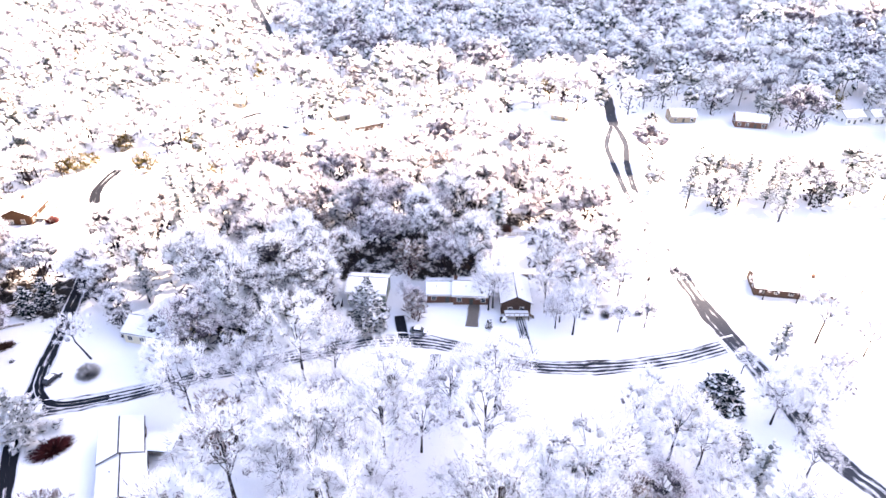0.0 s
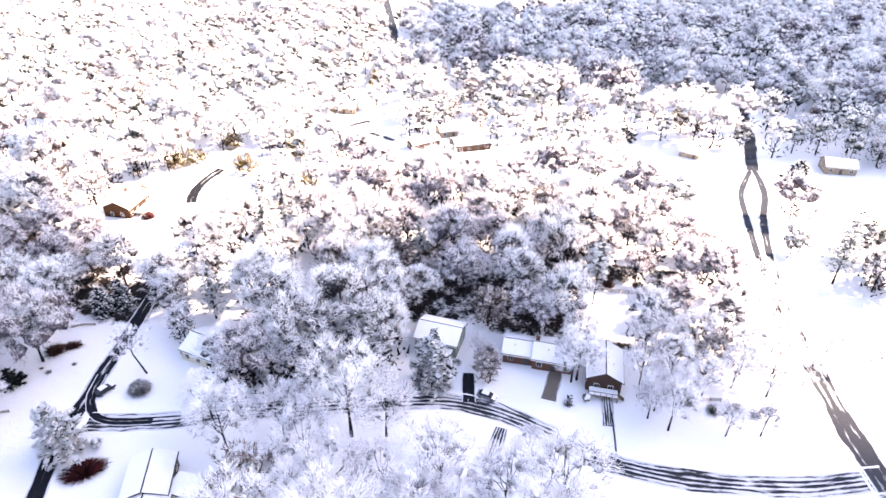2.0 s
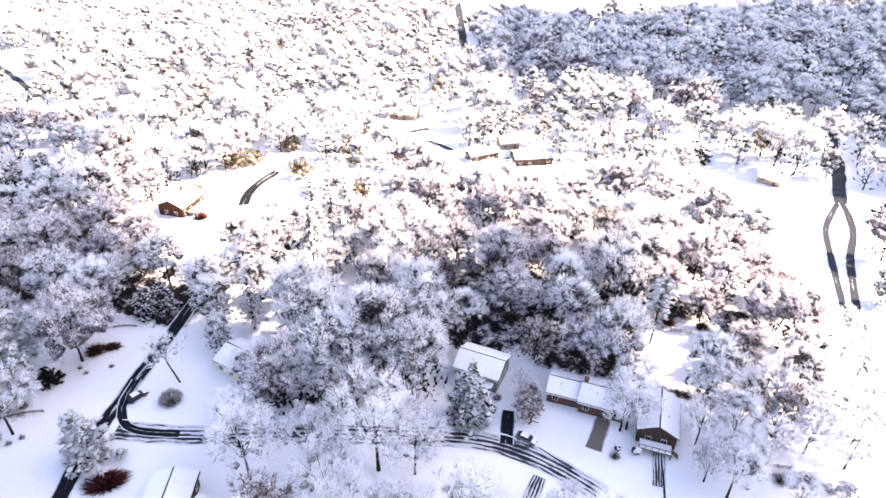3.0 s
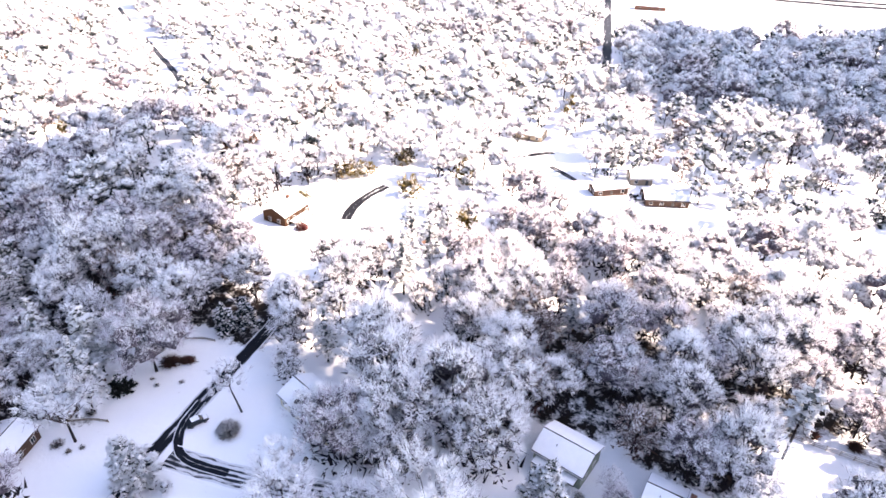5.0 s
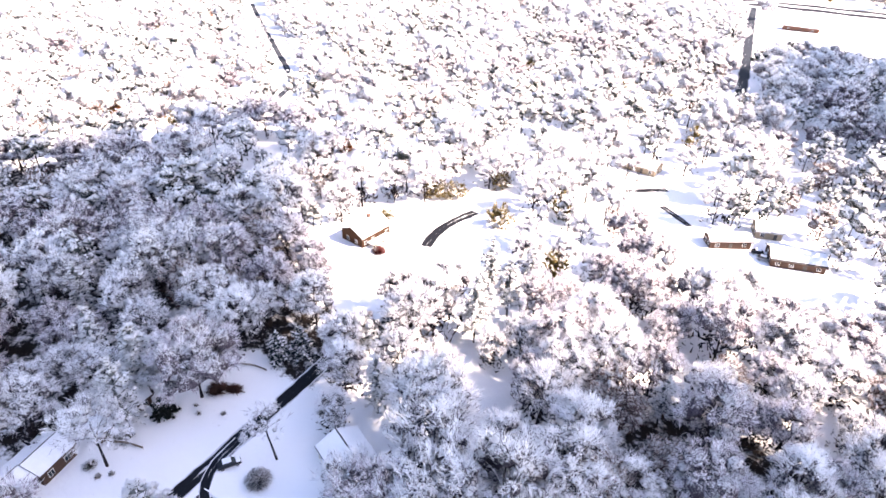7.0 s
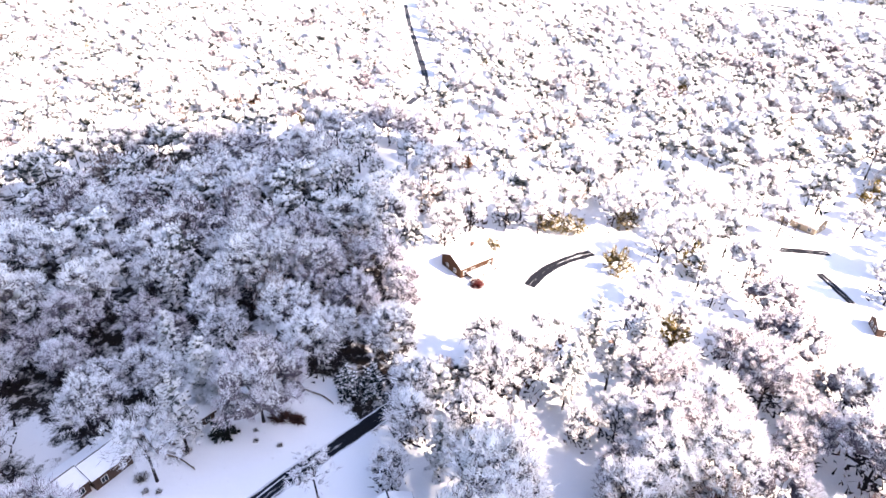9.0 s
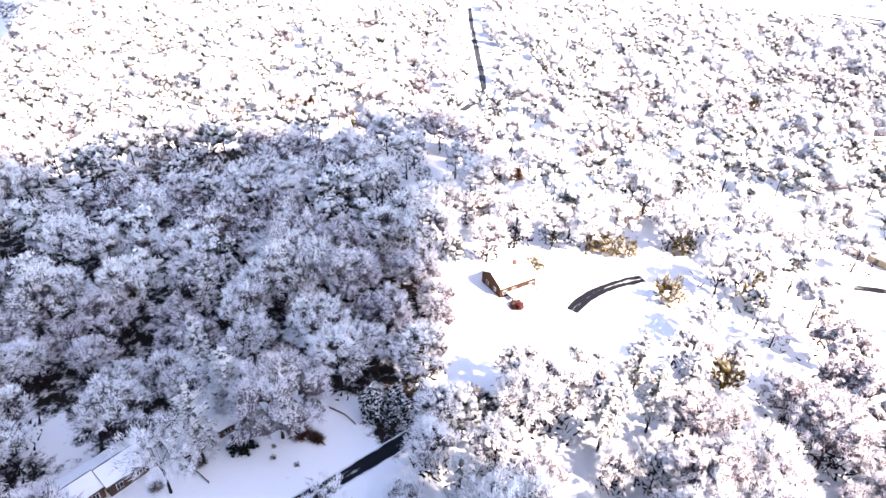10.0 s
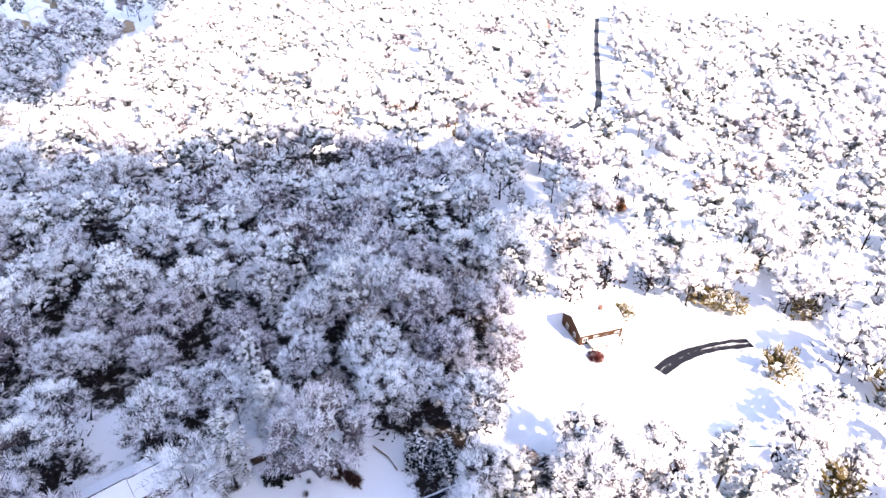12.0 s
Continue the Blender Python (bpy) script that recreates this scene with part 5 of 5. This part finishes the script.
for k, (x, y, h, r) in enumerate([(-141, 214, 4.5, 4.0), (-136, 219, 4.0, 3.6), (-152, 233, 7.0, 4.0), (-131, 238, 4.5, 3.4), (-112, 214, 6.5, 4.0), (-125, 270, 6.0, 3.8), (-140, 189, 3.0, 2.2), (-155, 238, 6.0, 3.5)]):
    special("yellow_thicket", hardwood(330 + k, h * 1.1, r * 1.15, 66, 11, 0.30, 0.03, low=-0.6, limbs=4, boughs=11, under=4), M_YELLOW, x, y, "yellow-brown leafy thicket half covered with snow", "shrub")
for k, (x, y, h, r) in enumerate([(-197, 218, 4.0, 3.5), (-310, 170, 6.0, 4.0), (-404, 159, 8.0, 4.5), (-345, 252, 7.0, 3.5), (-412, 228, 8.0, 4.5), (-357, 257, 6.0, 3.5), (-553, 359, 8, 7), (-480, 312, 8, 5), (-345, 302, 6, 4)]):
    shrub("rust_thicket", x, y, h * 1.8, r * 1.15, 360, M_RUSTLEAF, "rusty red thicket among distant snowy trees", 50 + k, 0.28)


def snow_capped_ball(x, y, r, label):
    e = thing("clipped_bush", x, y, 0, label, "shrub")
    rs = np.random.RandomState(int(abs(x) * 10))
    body = new("leaves", mesh_of("leaves", *clumps(np.array([[0, 0, r * 0.75]]) + rs.normal(0, r * 0.28, (14, 3)), np.full(14, r * 0.55), 1.0, rs, 0.25), M_BRUSH))
    body.parent = e
    cap = new("snow_cap", mesh_of("snow_cap", *clumps(np.array([[0, 0, r * 1.25]]) + rs.normal(0, r * 0.16, (7, 3)) * np.array([1.6, 1.6, 0.4]), np.full(7, r * 0.62), 0.7, rs, 0.15), M_SNOW))
    cap.parent = e
    return e


snow_capped_ball(16.1, 123.6, 1.0, "clipped round bush under a cap of snow")
snow_capped_ball(12.6, 123.5, 0.7, "clipped round bush under a cap of snow")


def car(x, y, rot, paint, label):
    c = thing("car", x, y, rot, label, "car")
    low = prism([(-2.2, 0.35), (2.2, 0.35), (2.25, 0.75), (1.25, 0.95), (-1.7, 1.0), (-2.25, 0.9)], -0.88, 0.88)
    bmesh.ops.bevel(low, geom=list(low.edges), offset=0.07, segments=2, affect="EDGES")
    part("body", low, paint, c)
    part("cabin", prism([(1.2, 0.94), (0.55, 1.42), (-1.15, 1.45), (-1.85, 0.98)], -0.76, 0.76), M_GLASS, c, "dark glazed cabin")
    part("roof", boxed(-1.15, 0.55, -0.72, 0.72, 1.44, 1.50, bevel=0.02), paint, c)
    part("snow_cover", boxed(-1.18, 0.5, -0.70, 0.70, 1.505, 1.64, bevel=0.05), M_SNOW, c, "layer of snow on the roof")
    part("snow_cover", prism([(1.3, 0.955), (2.15, 0.80), (2.15, 0.88), (1.3, 1.06)], -0.74, 0.74), M_SNOW, c, "layer of snow on the bonnet")
    for wx in (-1.4, 1.4):
        for wy in (-0.82, 0.82):
            w = part("wheel", rod(bmesh.new(), (wx, wy - 0.1, 0.33), (wx, wy + 0.1, 0.33), 0.33, 0.33, 14), M_TYRE, c)
            part("rim", rod(bmesh.new(), (wx, wy - 0.112, 0.33), (wx, wy + 0.112, 0.33), 0.19, 0.19, 10), M_METAL, w)
    for ly in (-0.6, 0.6):
        part("headlight", boxed(2.17, 2.24, ly - 0.17, ly + 0.17, 0.62, 0.76), M_TRIM, c)
    return c


car(-63.5, 111.2, -35, M_CAR_DARK, "dark parked car with snow on its roof")
car(-5.4, 119.9, -12, M_CAR_GREY, "grey car parked by the road, snow on top")
car(-88.3, 102.4, 70, M_CAR_DARK, "small dark car at the kerb, partly snowed over")
car(-44.5, 259.5, 20, M_CAR_DARK, "dark car parked in front of distant houses")
car(-42.0, 257.0, 20, M_CAR_GREY, "snowy car parked in front of distant houses")


def fence(pts, h, label, mat=M_WOOD, gap=2.4):
    f = thing("fence", *pts[0], 0, label, "fence")
    o = Vector((*pts[0], ground_z(*pts[0])))
    for (x0, y0), (x1, y1) in zip(pts, pts[1:]):
        n = max(1, round(math.hypot(x1 - x0, y1 - y0) / gap))
        P = [Vector((x0 + (x1 - x0) * i / n, y0 + (y1 - y0) * i / n, ground_z(x0 + (x1 - x0) * i / n, y0 + (y1 - y0) * i / n))) - o for i in range(n + 1)]
        for p in P:
            part("post", boxed(p.x - 0.06, p.x + 0.06, p.y - 0.06, p.y + 0.06, p.z - 0.3, p.z + h), mat, f)
        for a, b in zip(P, P[1:]):
            for k in range(3):
                z = h * (0.25 + 0.3 * k)
                part("rail", rod(bmesh.new(), a + Vector((0, 0, z)), b + Vector((0, 0, z)), 0.085, 0.085, 4), mat, f)
            part("snow_line", rod(bmesh.new(), a + Vector((0, 0, h * 0.85 + 0.11)), b + Vector((0, 0, h * 0.85 + 0.11)), 0.07, 0.07, 4), M_SNOW, f, "thin line of snow")
    return f


fence([(13.0, 166.0), (24.0, 166.4), (34.0, 166.8), (35.0, 150.0)], 1.5, "dark wooden garden fence with snow along the top")
fence([(27.0, 127.0), (36.0, 128.3), (45.0, 129.5)], 1.2, "weathered wooden fence behind the lawn trees")
fence([(-112.5, 118.5), (-109.0, 121.0), (-106.0, 122.0)], 0.8, "low dark fence at the end of the lawn")
fence([(-111.2, 88.0), (-107.6, 90.8), (-104.0, 92.4)], 0.9, "low dark fence beside the brown house")
house(30.0, 152.0, 8, 4.2, 3.2, 2.2, 0.9, M_WHITE, "small white garden shed under snow", windows=1, name="shed", vents=0)


def carport(x, y, rot, L, W, label):
    c = thing("carport", x, y, rot, label, "carport")
    for px in (-L / 2 + 0.2, L / 2 - 0.2):
        for py in (-W / 2 + 0.2, W / 2 - 0.2):
            part("post", boxed(px - 0.08, px + 0.08, py - 0.08, py + 0.08, -0.2, 2.6), M_WOOD, c)
    part("roof", boxed(-L / 2, L / 2, -W / 2, W / 2, 2.6, 2.8), M_SHINGLE, c)
    part("snow_blanket", boxed(-L / 2 + 0.08, L / 2 - 0.08, -W / 2 + 0.08, W / 2 - 0.08, 2.805, 3.02, bevel=0.08), M_SNOW, c, "even blanket of snow")
    part("back_wall", boxed(-L / 2 + 0.3, L / 2 - 0.3, W / 2 - 0.16, W / 2 - 0.08, 0.0, 2.58), M_BROWN, c)
    return c


carport(-55.4, 82.6, -4, 6.6, 5.0, "flat-roofed carport covered with snow")


def deck(x, y, rot, L, W, h, label, mat):
    d = thing("deck", x, y, rot, label, "deck")
    part("platform", boxed(-L / 2, L / 2, -W / 2, W / 2, h - 0.16, h), mat, d)
    part("snow", boxed(-L / 2 + 0.1, L / 2 - 0.1, -W / 2 + 0.1, W / 2 - 0.1, h + 0.004, h + 0.16, bevel=0.05), M_SNOW, d, "snow lying on the boards")
    n = int(L / 1.2)
    for i in range(n + 1):
        px = -L / 2 + 0.08 + (L - 0.16) * i / n
        part("baluster", boxed(px - 0.05, px + 0.05, -W / 2, -W / 2 + 0.09, h, h + 1.0), mat, d)
    part("handrail", boxed(-L / 2, L / 2, -W / 2 - 0.02, -W / 2 + 0.12, h + 1.0, h + 1.08), mat, d)
    for px in (-L / 2 + 0.12, 0, L / 2 - 0.12):
        part("post", boxed(px - 0.1, px + 0.1, -W / 2 + 0.05, -W / 2 + 0.25, -0.3, h - 0.16), mat, d)
    for i in range(5):
        part("stair_tread", boxed(L / 2 + 0.02 + 0.28 * i, L / 2 + 0.28 + 0.28 * i, -0.6, 0.6, h - 0.35 - 0.19 * i, h - 0.28 - 0.19 * i), mat, d)
    return d


deck(-130.6, 178.6, 94, 8.5, 3.0, 1.4, "orange wooden deck with snow on its boards", M_CEDARWOOD)
deck(19.6, 125.3, 0, 6.4, 2.6, 1.4, "brown wooden front deck with snow on it", M_WOOD)
